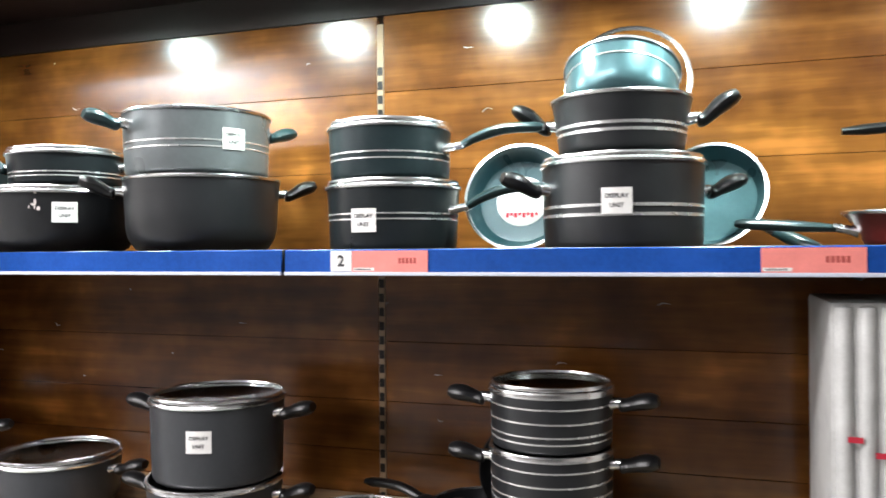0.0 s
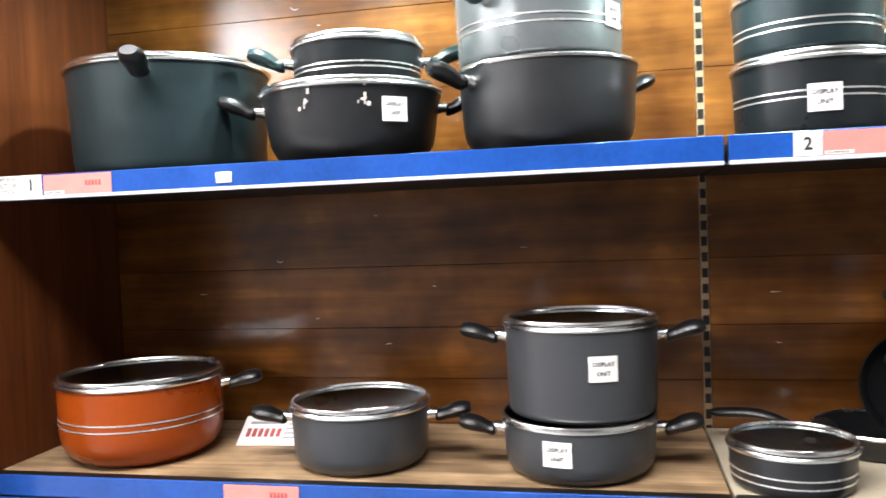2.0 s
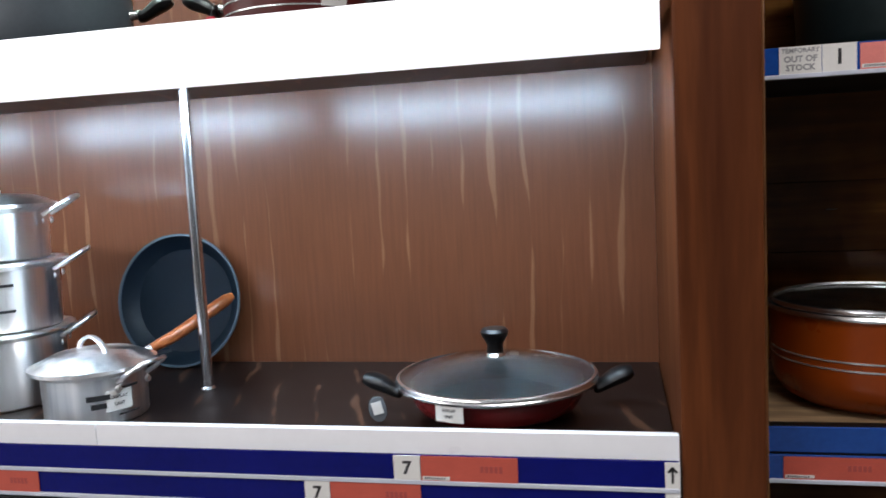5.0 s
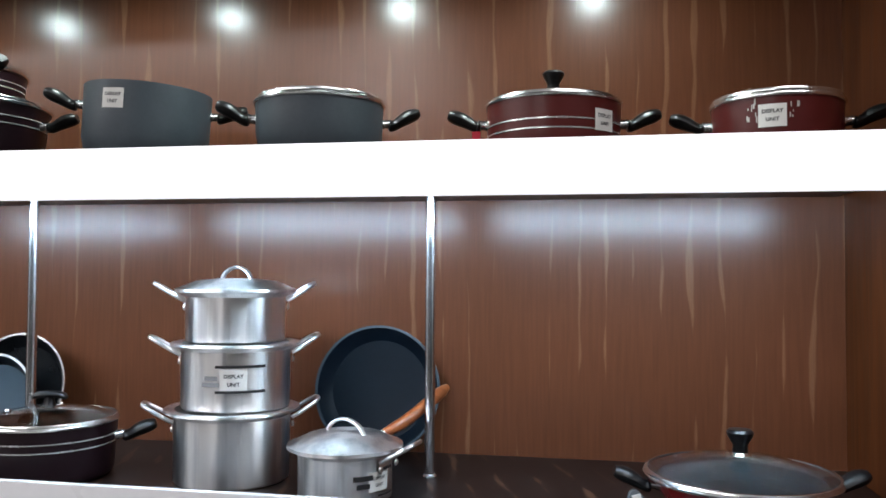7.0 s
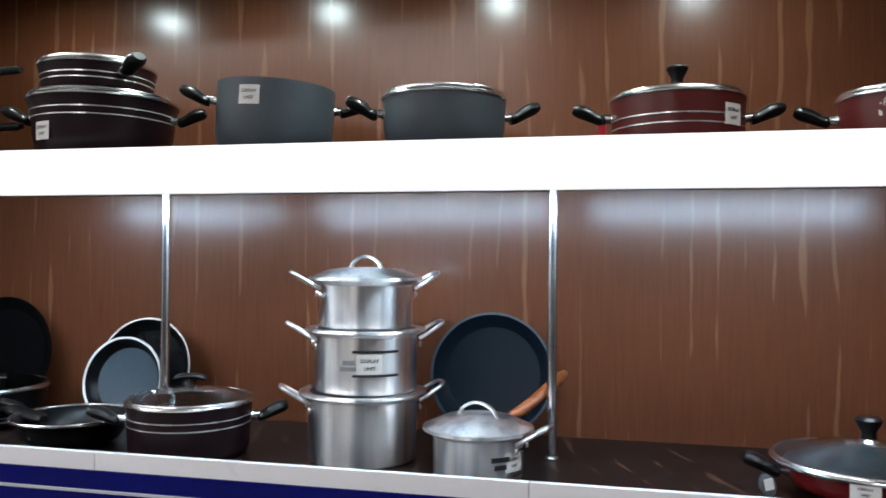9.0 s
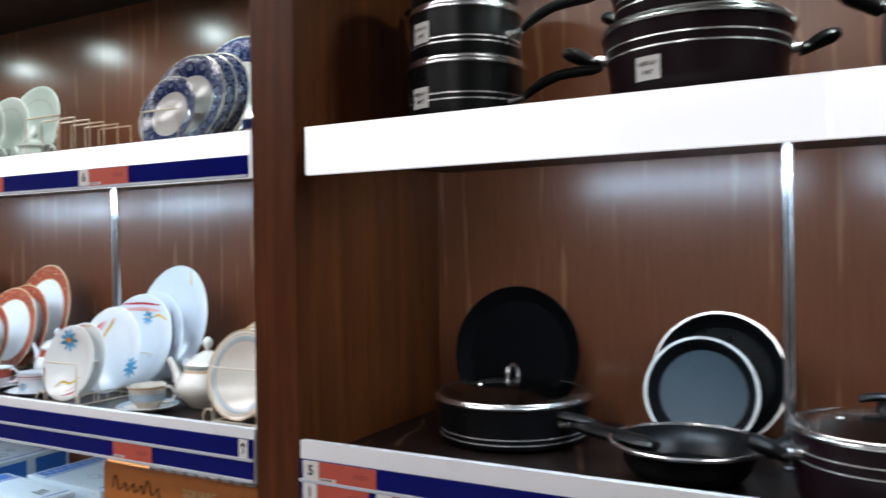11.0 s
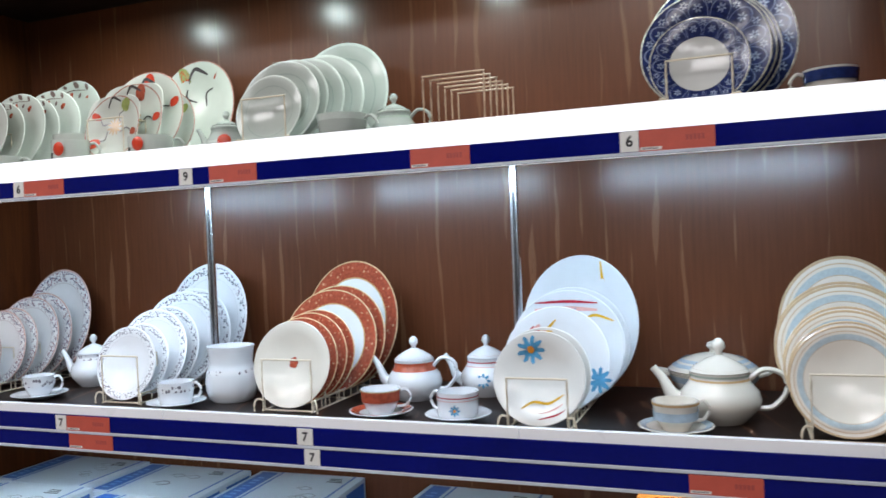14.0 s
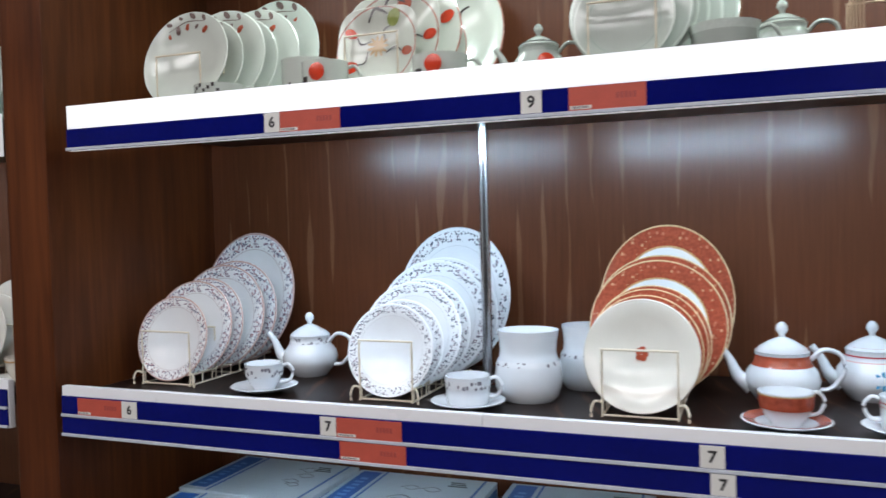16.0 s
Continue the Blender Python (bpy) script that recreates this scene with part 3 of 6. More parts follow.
for k in range(22):
    x, z = random.uniform(0.3, 2.2), random.choice([random.uniform(1.16, 1.5), random.uniform(1.2, 1.48), random.uniform(1.75, 2.05)])
    n = random.uniform(0.006, 0.026)
    drop = random.uniform(-0.5, 0.5)
    w = random.uniform(0.0006, 0.0016)
    part("scuff_mark", tube(smooth_path([(x, BACK_A - 0.0003, z), (x + n * 0.4, BACK_A - 0.0003, z + n * drop), (x + n, BACK_A - 0.0003, z + n * drop * 0.6)], 3), [w * f for f in (0.4, 0.9, 1.2, 1.0, 0.8, 0.5, 0.2)], 6, 0.8), "scuff", core, "pale scuff on the varnish")

setting("trim_pine", box(0.106, 2.985, BACK_A, BACK_A + 0.016, 2.07, SOFFIT_A), "soffit", "dark trim above the pine planks", "trim")
# slotted upright between the two runs of planks
upright = thing("slotted_upright", pose(1.394, 0.562, 0.15), "black slotted steel shelf upright set in the pine planks", "shelf upright")
part("channel", box(-0.0075, 0.0075, -0.0035, 0.012, 0, 1.9, 0.001), "slot_light", upright, smooth=False)
for k in range(58):
    part("slot", box(-0.0055, 0.0055, -0.0048, 0.0, 0.02 + k * 0.031, 0.0385 + k * 0.031), "slot", upright, smooth=False)


# ---- shelves ----
def strip(parent, x0, x1, y, z0, z1, material, edge=True):
    """A plastic price strip with a milky lower edge."""
    s = part("price_strip", box(x0, x1, y - 0.004, y, z0, z1, 0.001), material, parent, smooth=False)
    if edge:
        part("strip_edge", box(x0, x1, y - 0.0075, y, z0 - 0.004, z0 + 0.002, 0.0008), "clear_edge", parent, smooth=False)
    return s


def shelf(name, x0, x1, back, top, label, board, lip=None, strips=(), seams=(), lip_y=0.0, lip_mat="white"):
    """lip: (height span low, high, thickness) of a white front; strips: (low, high, material)."""
    s = thing(name, pose(0, 0, 0), label, "shelf")
    part("board", box(x0, x1, lip_y + 0.016, back, top - 0.03, top, 0.001), board, s, smooth=False)
    if lip:
        cuts = [x0] + sorted(seams) + [x1]
        for a, b in zip(cuts, cuts[1:]):
            part("lip", box(a + 0.0006, b - 0.0006, lip_y, lip_y + 0.015, lip[0], lip[1], 0.002, 2), lip_mat, s, "white laminate lip")
    for lo, hi, material in strips:
        strip(s, x0 + 0.002, x1 - 0.002, lip_y, lo, hi, material)
    return s


# first bay: blue-edged shelves
for x0, x1 in ((0.106, 1.383), (1.388, X_END_R)):
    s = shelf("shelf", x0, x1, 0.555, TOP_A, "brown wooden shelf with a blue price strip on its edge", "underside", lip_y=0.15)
    part("front_edge", box(x0, x1, 0.15, 0.164, 1.512, 1.556, 0.002), "slot", s)
    strip(s, x0 + 0.001, x1 - 0.001, 0.15, 1.516, 1.555, "blue_pale")
    s = shelf("shelf", x0, x1, 0.555, FLOOR_A, "worn raw wooden shelf with a blue double price strip" if x0 < 1 else "scuffed cream shelf board with a blue double price strip", "raw_board" if x0 < 1 else "cream_board", lip_y=0.15)
    part("front_edge", box(x0, x1, 0.136, 0.164, 0.948, 1.024, 0.002), "slot", s)
    strip(s, x0 + 0.001, x1 - 0.001, 0.136, 0.989, 1.026, "blue_pale", False)
    strip(s, x0 + 0.001, x1 - 0.001, 0.136, 0.948, 0.985, "blue_pale")
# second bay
shelf("shelf", -2.535, -0.014, 0.548, TOP_B, "brown laminate shelf with a tall white lip", "shelf_board", (1.549, 1.638, 0.015), seams=(-1.66, -0.838), lip_mat="lip_glow")
shelf("shelf", -2.558, -0.002, 0.548, FLOOR_B, "brown laminate shelf with white lip and two blue price strips", "shelf_board", (0.94, 1.055, 0.015),
      [(0.984, 1.022, "blue"), (0.944, 0.981, "blue")], seams=(-1.69, -0.86))
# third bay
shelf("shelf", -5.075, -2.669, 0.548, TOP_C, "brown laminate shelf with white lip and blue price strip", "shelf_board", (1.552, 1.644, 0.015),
      [(1.556, 1.596, "blue")], seams=(-4.225, -3.444), lip_mat="lip_glow")
shelf("shelf", -5.118, -2.669, 0.548, FLOOR_C, "brown laminate shelf with white lip and two blue price strips", "shelf_board", (0.958, 1.064, 0.015),
      [(1.005, 1.044, "blue"), (0.964, 1.002, "blue")], seams=(-4.19, -3.37))
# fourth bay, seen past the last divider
shelf("shelf", X_END_L, -5.27, 0.548, TOP_C, "brown laminate shelf with white lip and blue price strip", "shelf_board", (1.552, 1.644, 0.015), [(1.556, 1.596, "blue")], lip_mat="lip_glow")
shelf("shelf", X_END_L, -5.27, 0.548, FLOOR_C, "brown laminate shelf with white lip and two blue price strips", "shelf_board", (0.962, 1.068, 0.015),
      [(1.009, 1.048, "blue"), (0.968, 1.006, "blue")])
# stock shelves below
for a, b, z, front in ((0.106, X_END_R, 0.62, 0.0), (-2.558, -0.002, 0.60, 0.0), (-5.13, -2.669, 0.53, -0.12), (X_END_L, -5.27, 0.60, 0.0)):
    shelf("stock_shelf", a, b, 0.548, z, "brown laminate stock shelf below the display", "shelf_board", (z - 0.04, z + 0.01, 0.015), lip_y=front)

# chrome rods between the shelves
for x, lo, hi in ((-0.848, FLOOR_B, TOP_B - 0.03), (-1.742, FLOOR_B, TOP_B - 0.03), (-3.452, FLOOR_C, TOP_C - 0.03), (-4.282, FLOOR_C, TOP_C - 0.03)):
    rod = thing("support_rod", pose(x, 0.32, lo), "round chrome rod standing between two shelves", "support rod", "chrome rods")
    part("tube", lathe([(0.0, 0), (0.0105, 0), (0.0105, hi - lo), (0, hi - lo)], 16), "chrome", rod)
    part("foot", lathe([(0.0, 0), (0.015, 0), (0.015, 0.006), (0.011, 0.010), (0, 0.010)], 16), "chrome", rod)

# ---- lamps ----
def downlight(x, y, z, watts):
    d = thing("downlight", pose(x, y, z), "round recessed downlight in the dark soffit", "downlight", "soffit downlights")
    part("ring", lathe([(0.034, -0.001), (0.046, -0.004), (0.048, 0.0), (0.034, 0.0), (0.034, -0.001)], 24), "lamp_ring", d)
    part("lens", lathe([(0.033, 0.0), (0.030, -0.008), (0.020, -0.013), (0, -0.015)], 20), "lens_bright" if watts > 6 else "lens", d, "bright glass lens")
    area_lamp("downlight_glow", pose(x, y, z - 0.02), watts, 0.064, 0, (0.85, 1.0, 0.98), "DISK", 170)


for x in (0.66, 1.15, 1.60, 2.10, 2.6):
    downlight(x, 0.22, SOFFIT_A, SPOT_WATTS_PINE)
for x in (-0.52, -1.04, -1.545, -2.085, -3.1, -3.62, -4.17, -4.67, -5.8):
    downlight(x, 0.22, SOFFIT_B, SPOT_WATTS)


def tube_light(x0, x1, z, watts):
    t = thing("tube_light", pose((x0 + x1) / 2, 0.075, z), "slim white tube light behind the shelf lip", "tube light", "shelf tube lights")
    h = (x1 - x0) / 2
    part("housing", box(-h, h, -0.02, 0.02, -0.012, 0.0, 0.002), "lamp_ring", t)
    area_lamp("tube_glow", pose((x0 + x1) / 2, 0.075, z - 0.014, 38, 0, 0), watts, 2 * h - 0.02, 0.03, (0.62, 0.82, 1.0))


for x0, x1 in ((-0.80, -0.05), (-1.64, -0.90), (-2.34, -1.78)):
    tube_light(x0, x1, TOP_B - 0.03, TUBE_WATTS * (x1 - x0) / 0.75)
for x0, x1 in ((-3.36, -2.72), (-4.14, -3.54), (-4.86, -4.26), (-6.2, -5.6)):
    tube_light(x0, x1, TOP_C - 0.03, TUBE_WATTS * 0.85)
    tube_light(x0, x1, FLOOR_C - 0.03, TUBE_WATTS * 0.4)

for x, rows in ((-6.4, (-1.5, -3.0)), (-4.9, (-1.5, -3.0)), (-3.5, (-1.5, -3.0)), (-2.25, (-3.5, -4.3, -5.1)), (0.1, (-1.25,)), (1.1, (-1.25,))):
    for y in rows:
        c = thing("ceiling_light", pose(x, y, 3.1), "flat white rectangular ceiling light panel", "ceiling light", "aisle ceiling lights")
        part("frame", joined(box(-0.62, 0.62, -0.32, -0.30, -0.03, 0), box(-0.62, 0.62, 0.30, 0.32, -0.03, 0), box(-0.62, -0.60, -0.30, 0.30, -0.03, 0), box(0.60, 0.62, -0.30, 0.30, -0.03, 0)), "lamp_ring", c, smooth=False)
        area_lamp("ceiling_glow", pose(x, y, 3.085), (AISLE_WATTS if x < 0 else PINE_AISLE_WATTS), 1.18, 0.58, (1.0, 0.965, 0.98))


# ---- cookware ----
def side_handle(parent, r, z, angle, grip="bakelite", length=0.056, lift=0.02, width=0.0195, ferrule=True):
    """Short paddle handle with a steel ferrule."""
    turn = pose(0, 0, 0, 0, 0, angle)
    h = part("handle", moved(tube(smooth_path([(r + 0.014, 0, z - 0.003), (r + 0.025, 0, z - 0.002), (r + 0.030 + length * 0.35, 0, z + lift * 0.55), (r + 0.02 + length, 0, z + lift)], 4),
             [width * f for f in (0.80, 0.92, 0.96, 0.92, 0.88, 0.90, 0.98, 1.08, 1.14, 1.16, 1.12, 1.0, 0.72)], 12, 0.62), turn), grip, parent, "black bakelite handle" if grip == "bakelite" else "dark green bakelite handle")
    if ferrule:
        part("ferrule", moved(tube([(r - 0.003, 0, z - 0.001), (r + 0.005, 0, z), (r + 0.018, 0, z + 0.001)], [0.0145, 0.0118, 0.0115], 12, 0.8), turn), "steel", h, "polished steel ferrule")
    return h


def long_handle(parent, r, z, angle, grip="bakelite", length=0.17, lift=0.03, width=0.0115):
    turn = pose(0, 0, 0, 0, 0, angle)
    pts = smooth_path([(r + 0.028, 0, z), (r + 0.06, 0, z + lift * 0.55), (r + 0.11, 0, z + lift), (r + 0.028 + length, 0, z + lift * 0.95)], 5)
    n = len(pts)
    h = part("handle", moved(tube(pts, [width * (0.72 + 0.4 * min(1, 2.2 * k / n)) * (0.6 if k == n - 1 else 1) for k in range(n)], 10, 0.7), turn), grip, parent, "long moulded handle")
    part("ferrule", moved(tube([(r - 0.003, 0, z - 0.004), (r + 0.01, 0, z - 0.002), (r + 0.034, 0, z + 0.002)], [0.013, 0.009, 0.0088], 10, 0.8), turn), "steel", h, "polished steel ferrule")
    return h


def loop_handle(parent, r, z, angle, span=0.034, out=0.050, lift=0.030):
    turn = pose(0, 0, 0, 0, 0, angle)
    pts = smooth_path([(r - 0.001, -span, z), (r + 0.02, -span * 1.02, z + lift * 0.4), (r + out, -span * 0.7, z + lift), (r + out + 0.006, 0, z + lift * 1.1),
                       (r + out, span * 0.7, z + lift), (r + 0.02, span * 1.02, z + lift * 0.4), (r - 0.001, span, z)], 4)
    h = part("loop_handle", moved(tube(pts, 0.0042, 8), turn), "alu", parent, "bent aluminium loop handle")
    for s in (-1, 1):
        part("rivet", moved(lathe([(0, 0.004), (0.005, 0.0035), (0.007, 0), (0, 0)], 12), turn @ pose(r - 0.0005, s * span, z - 0.012, 0, 90, 0)), "alu", h)
    return h


def tape_scraps(parent, r, angle, z, n, seed):
    """Torn white remains of clear tape around a sticker."""
    rnd = random.Random(seed)
    for k in range(n):
        a, zz = angle + rnd.choice((-1, 1)) * rnd.uniform(13, 22), z + rnd.uniform(-0.02, 0.022)
        part("tape_scrap", patch(r + 0.0008, a, a + rnd.uniform(0.6, 2.2), zz, zz + rnd.uniform(0.003, 0.012), 3), "tape", parent, "torn scrap of clear tape")


def sticker(parent, r, angle, z, w=0.046, h=0.040, words=("DISPLAY", "UNIT"), slope=0.0):
    da = math.degrees(w / 2 / r)
    s = part("sticker", patch(r + 0.0006, angle - da, angle + da, z - h / 2, z + h / 2, slope=0), "card", parent, "white paper display sticker")
    n = len(words)
    bms = [wrapped(moved(lettering(t, h * 0.235), pose(0, (0.5 - (k + 0.5) / n) * h * 0.72, 0)), r + 0.0017, angle, z) for k, t in enumerate(words)]
    part("lettering", joined(*bms), "ink", s, "black printed words")
    return s


def body_profile(r, h, base, corner, wall=0.003):
    rb = r * base
    c = corner
    out = [(0, 0), (rb - c, 0), (rb - c * 0.62, c * 0.08), (rb - c * 0.29, c * 0.29), (rb - c * 0.08, c * 0.62), (rb, c)]
    top = [(rb + (r - rb) * u, c + (h - c) * (u ** 0.8)) for u in (0.35, 0.7, 1.0)]
    inn = [(r - wall, h), (rb - wall, c + 0.004), (rb - c * 0.3 - wall, c * 0.32 + 0.004), (rb - c - wall * 0.5, 0.004), (0, 0.004)]
    return out + top + [(r - wall, h)], inn


def radius_at(r, h, base, corner, z):
    rb = r * base
    u = min(1.0, max(0.0, (z - corner) / max(1e-4, h - corner)))
    return rb + (r - rb) * u ** 1.25


def knob(parent, z, mat="bakelite", s=1.0, collar=True):
    k = part("knob", moved(lathe([(0, 0), (0.011 * s, 0), (0.010 * s, 0.010 * s), (0.017 * s, 0.022 * s), (0.0185 * s, 0.027 * s), (0.015 * s, 0.031 * s), (0, 0.032 * s)], 24), pose(0, 0, z + (0.006 if collar else 0))), mat, parent, "black knob")
    if collar:
        part("collar", moved(lathe([(0, 0), (0.014 * s, 0), (0.011 * s, 0.005), (0, 0.006)], 24), pose(0, 0, z)), "steel", k, "steel collar")
    return k


def lid_on(parent, r, z, style):
    """style: flat (sunken glass), dome (glass with knob), alu (pressed aluminium with bail), plain (sunken glass, thick steel)."""
    if style in ("flat", "plain"):
        d = -0.012 if style == "flat" else -0.016
        lid = part("lid", lathe([(0, z + d), (r * 0.5, z + d * 0.8), (r * 0.85, z + d * 0.25), (r * 0.97, z + 0.002), (r * 0.97, z + 0.004), (r * 0.85, z + d * 0.25 + 0.002), (r * 0.5, z + d * 0.8 + 0.002), (0, z + d + 0.002)], 48), "glass", parent, "clear glass lid")
        part("lid_rim", lathe([(r * 0.945, z + 0.005), (r * 0.955, z + 0.0085), (r * 0.985, z + 0.0085), (r * 0.995, z + 0.005), (r * 0.99, z + 0.002), (r * 0.945, z + 0.0015), (r * 0.945, z + 0.005)], 56), "steel", lid, "polished steel lid rim")
        part("seat_rim", lathe([(r * 0.985, z - 0.001), (r * 1.02, z + 0.0005), (r * 1.034, z - 0.003), (r * 1.026, z - 0.0065), (r * 1.003, z - 0.0075), (r * 0.985, z - 0.001)], 56), "steel", lid, "flared steel rim")
    elif style in ("dome", "bar", "strap"):
        lid = part("lid", lathe([(0, z + r * 0.20), (r * 0.3, z + r * 0.185), (r * 0.62, z + r * 0.125), (r * 0.9, z + r * 0.035), (r * 0.985, z + 0.003), (r * 0.985, z + 0.001), (r * 0.9, z + r * 0.035 - 0.003),
                                  (r * 0.62, z + r * 0.125 - 0.003), (r * 0.3, z + r * 0.185 - 0.003), (0, z + r * 0.20 - 0.003)], 48), "glass", parent, "clear domed glass lid")
        part("lid_rim", lathe([(r * 0.972, z + 0.0055), (r * 1.0, z + 0.005), (r * 1.012, z + 0.0015), (r * 1.012, z - 0.002), (r * 0.972, z + 0.0005), (r * 0.972, z + 0.0055)], 56), "steel", lid, "polished steel lid rim")
        if style == "dome":
            knob(lid, z + r * 0.20, s=1.15 if r < 0.15 else 1.25)
        elif style == "bar":
            k = part("knob", moved(tube(smooth_path([(-0.034, 0, 0.014), (-0.018, 0, 0.020), (0.018, 0, 0.020), (0.034, 0, 0.014)], 4), [0.006, 0.009, 0.0105, 0.011, 0.0115, 0.0115, 0.0115, 0.0115, 0.0115, 0.011, 0.0105, 0.009, 0.006], 12, 0.6), pose(0, 0, z + r * 0.20, 0, 0, 12)), "bakelite", lid, "black bar knob")
            part("stem", moved(lathe([(0, 0), (0.013, 0), (0.010, 0.008), (0.009, 0.018), (0, 0.018)], 16), pose(0, 0, z + r * 0.20 - 0.002)), "bakelite", k)
            part("vent", moved(lathe([(0, 0.004), (0.004, 0.0035), (0.006, 0), (0, 0)], 12), pose(-r * 0.45, -r * 0.35, z + r * 0.145)), "steel", lid, "small steel vent")
        else:
            k = part("knob", moved(tube(smooth_path([(-0.020, 0, -0.002), (-0.017, 0, 0.018), (0, 0, 0.026), (0.017, 0, 0.018), (0.020, 0, -0.002)], 4), 0.0045, 8), pose(0, 0, z + r * 0.20, 0, 0, 80)), "steel", lid, "steel strap knob")
            part("vent", moved(lathe([(0, 0.004), (0.005, 0.0035), (0.007, 0), (0, 0)], 12), pose(-r * 0.25, -r * 0.45, z + r * 0.155)), "steel", lid, "small steel vent")
    elif style == "alu":
        lid = part("lid", lathe([(0, z + 0.022), (r * 0.35, z + 0.0215), (r * 0.7, z + 0.017), (r * 0.9, z + 0.008), (r * 1.0, z + 0.003), (r * 1.07, z + 0.001), (r * 1.075, z - 0.004), (r * 1.04, z - 0.003), (0, z - 0.002)], 56), "alu", parent, "pressed aluminium lid")
        pts = smooth_path([(-0.045, 0, z + 0.018), (-0.034, 0, z + 0.033), (-0.012, 0, z + 0.043), (0.012, 0, z + 0.043), (0.034, 0, z + 0.033), (0.045, 0, z + 0.018)], 4)
        part("bail", moved(tube(pts, 0.0055, 8, 0.6), pose(0, 0, 0, 0, 0, -25)), "alu", lid, "bent aluminium lid handle")


def pot(name, x, y, z, r, h, mat, label, category="cooking pot", base=0.9, corner=0.025, stripes=(), rim=0.004, handles=(), long=(), loops=(), lid=None,
        stickers=(), grip="bakelite", tilt=(0, 0), group="", handle_z=None, lift=0.02, stripe_mat="stripe", stripe_w=0.0028, lip_steel=True, inner="black_pan"):
    p = thing(name, pose(x, y, z, tilt[0], tilt[1], 0), label, category, group)
    shell, inside = body_profile(r, h, base, corner)
    body = part("body", lathe(shell, 56), mat, p)
    part("inside", lathe(inside, 48), inner, p, "smooth dark inside")
    if lip_steel:
        part("rim", lathe([(r - 0.004, h), (r - 0.003, h + rim), (r + 0.002, h + rim), (r + 0.0035, h + rim * 0.4), (r + 0.0025, h - 0.002), (r - 0.001, h - 0.002), (r - 0.004, h)], 56), "steel", p, "polished steel rim")
    for f in stripes:
        zz = f * h
        rr = radius_at(r, h, base, corner, zz) + 0.0006
        part("stripe", lathe([(rr - 0.001, zz - stripe_w / 2), (rr + 0.0005, zz - stripe_w / 2), (rr + 0.0005, zz + stripe_w / 2), (rr - 0.001, zz + stripe_w / 2)], 56), stripe_mat, body, "thin silver stripe")
    hz = handle_z if handle_z is not None else h - 0.022
    hr = radius_at(r, h, base, corner, hz)
    for a in handles:
        side_handle(p, hr, hz, a, grip, lift=lift)
    for a, length, up, *wide in long:
        long_handle(p, hr, hz, a, grip, length, up, *wide)
    for a in loops:
        loop_handle(p, hr, hz, a)
    if lid:
        lid_on(p, r + (0.012 if lid == "alu" else 0.0), h + rim, lid)
    for a, f, *size in stickers:
        sticker(p, radius_at(r, h, base, corner, f * h + 0.02), a, f * h, *size)
    return p


def standing_pan(name, x, y, z, r, depth, mat, inner, label, lean=14, handle=None, turn=0, rim="steel", disc=None, grip="bakelite"):
    """A frying pan stood on its edge and leaning back, its inside to the aisle."""
    c = math.cos(radians(lean))
    p = thing(name, pose(x, y, z + r * c + depth * math.sin(radians(lean)), 90 - lean, 0, turn), label, "frying pan")
    prof = [(0, -depth), (r * 0.72, -depth), (r * 0.80, -depth * 0.93), (r * 0.93, -depth * 0.45), (r, 0), (r - 0.003, 0), (r * 0.915, -depth * 0.42)]
    part("body", lathe(prof + [(r * 0.90, -depth * 0.46)], 56), mat, p)
    part("side_coating", lathe([(r - 0.004, -0.001), (r * 0.91, -depth * 0.42), (r * 0.785, -depth * 0.84)], 56), mat if inner == "pale_coating" else inner, p, "smooth nonstick side")
    part("coating", lathe([(r * 0.785, -depth * 0.84), (r * 0.70, -depth * 0.9), (0, -depth * 0.9)], 56), inner, p, "smooth nonstick inside")
    if rim:
        part("rim", lathe([(r - 0.004, 0.0005), (r - 0.003, 0.002), (r + 0.002, 0.002), (r + 0.002, -0.002), (r - 0.001, -0.002)], 56), rim, p)
    if disc:
        d = part("paper_label", moved(lathe([(0, 0.0006), (disc * 0.98, 0.0006), (disc, 0), (0, 0)], 40), pose(0, 0, -depth * 0.9 + 0.0006)), "card", p, "round white paper label")
        part("print", moved(joined(*[box(-disc * 0.6 + 0.008 * k, -disc * 0.6 + 0.008 * k + 0.006, -disc * 0.66 + 0.004 * (k % 2), -disc * 0.66 + 0.010, 0, 0.0004) for k in range(8)]), pose(0, 0, -depth * 0.9 + 0.0014)), "paint_red", d, smooth=False)
    if handle is not None:
        long_handle(p, r, -0.008, handle, grip, 0.16, 0.02)
    return p


POTS = "pots on display"
# upper shelf of the pine bay
pot("stock_pot", 0.392, 0.335, TOP_A, 0.186, 0.199, "green_graphite", "large dark green-grey stock pot with steel rim on the blue-edged shelf", base=0.95, corner=0.03, handles=(-73, 107), lid="flat", grip="bakelite", group=POTS)
bc = pot("casserole", 0.77, 0.30, TOP_A, 0.160, 0.129, "black_sheen", "black rounded casserole with steel rim and display sticker", "casserole", base=0.93, corner=0.062, handles=(18, -162), lid="flat", stickers=((-45, 0.68),), group=POTS)
tape_scraps(bc, 0.1595, -82, 0.105, 12, 8)
pot("small_casserole", 0.784, 0.30, TOP_A + 0.143, 0.117, 0.068, "graphite", "small dark casserole with silver stripes stacked on another", "casserole", base=0.95, corner=0.012, stripes=(0.3, 0.42), handles=(18, -162), lid="flat", grip="green_bakelite", group=POTS)
pot("casserole", 1.119, 0.30, TOP_A, 0.150, 0.147, "black_sheen", "black casserole with steel rim standing on the blue-edged shelf", "casserole", base=0.96, corner=0.055, handles=(38, -140), lid=None, group=POTS)
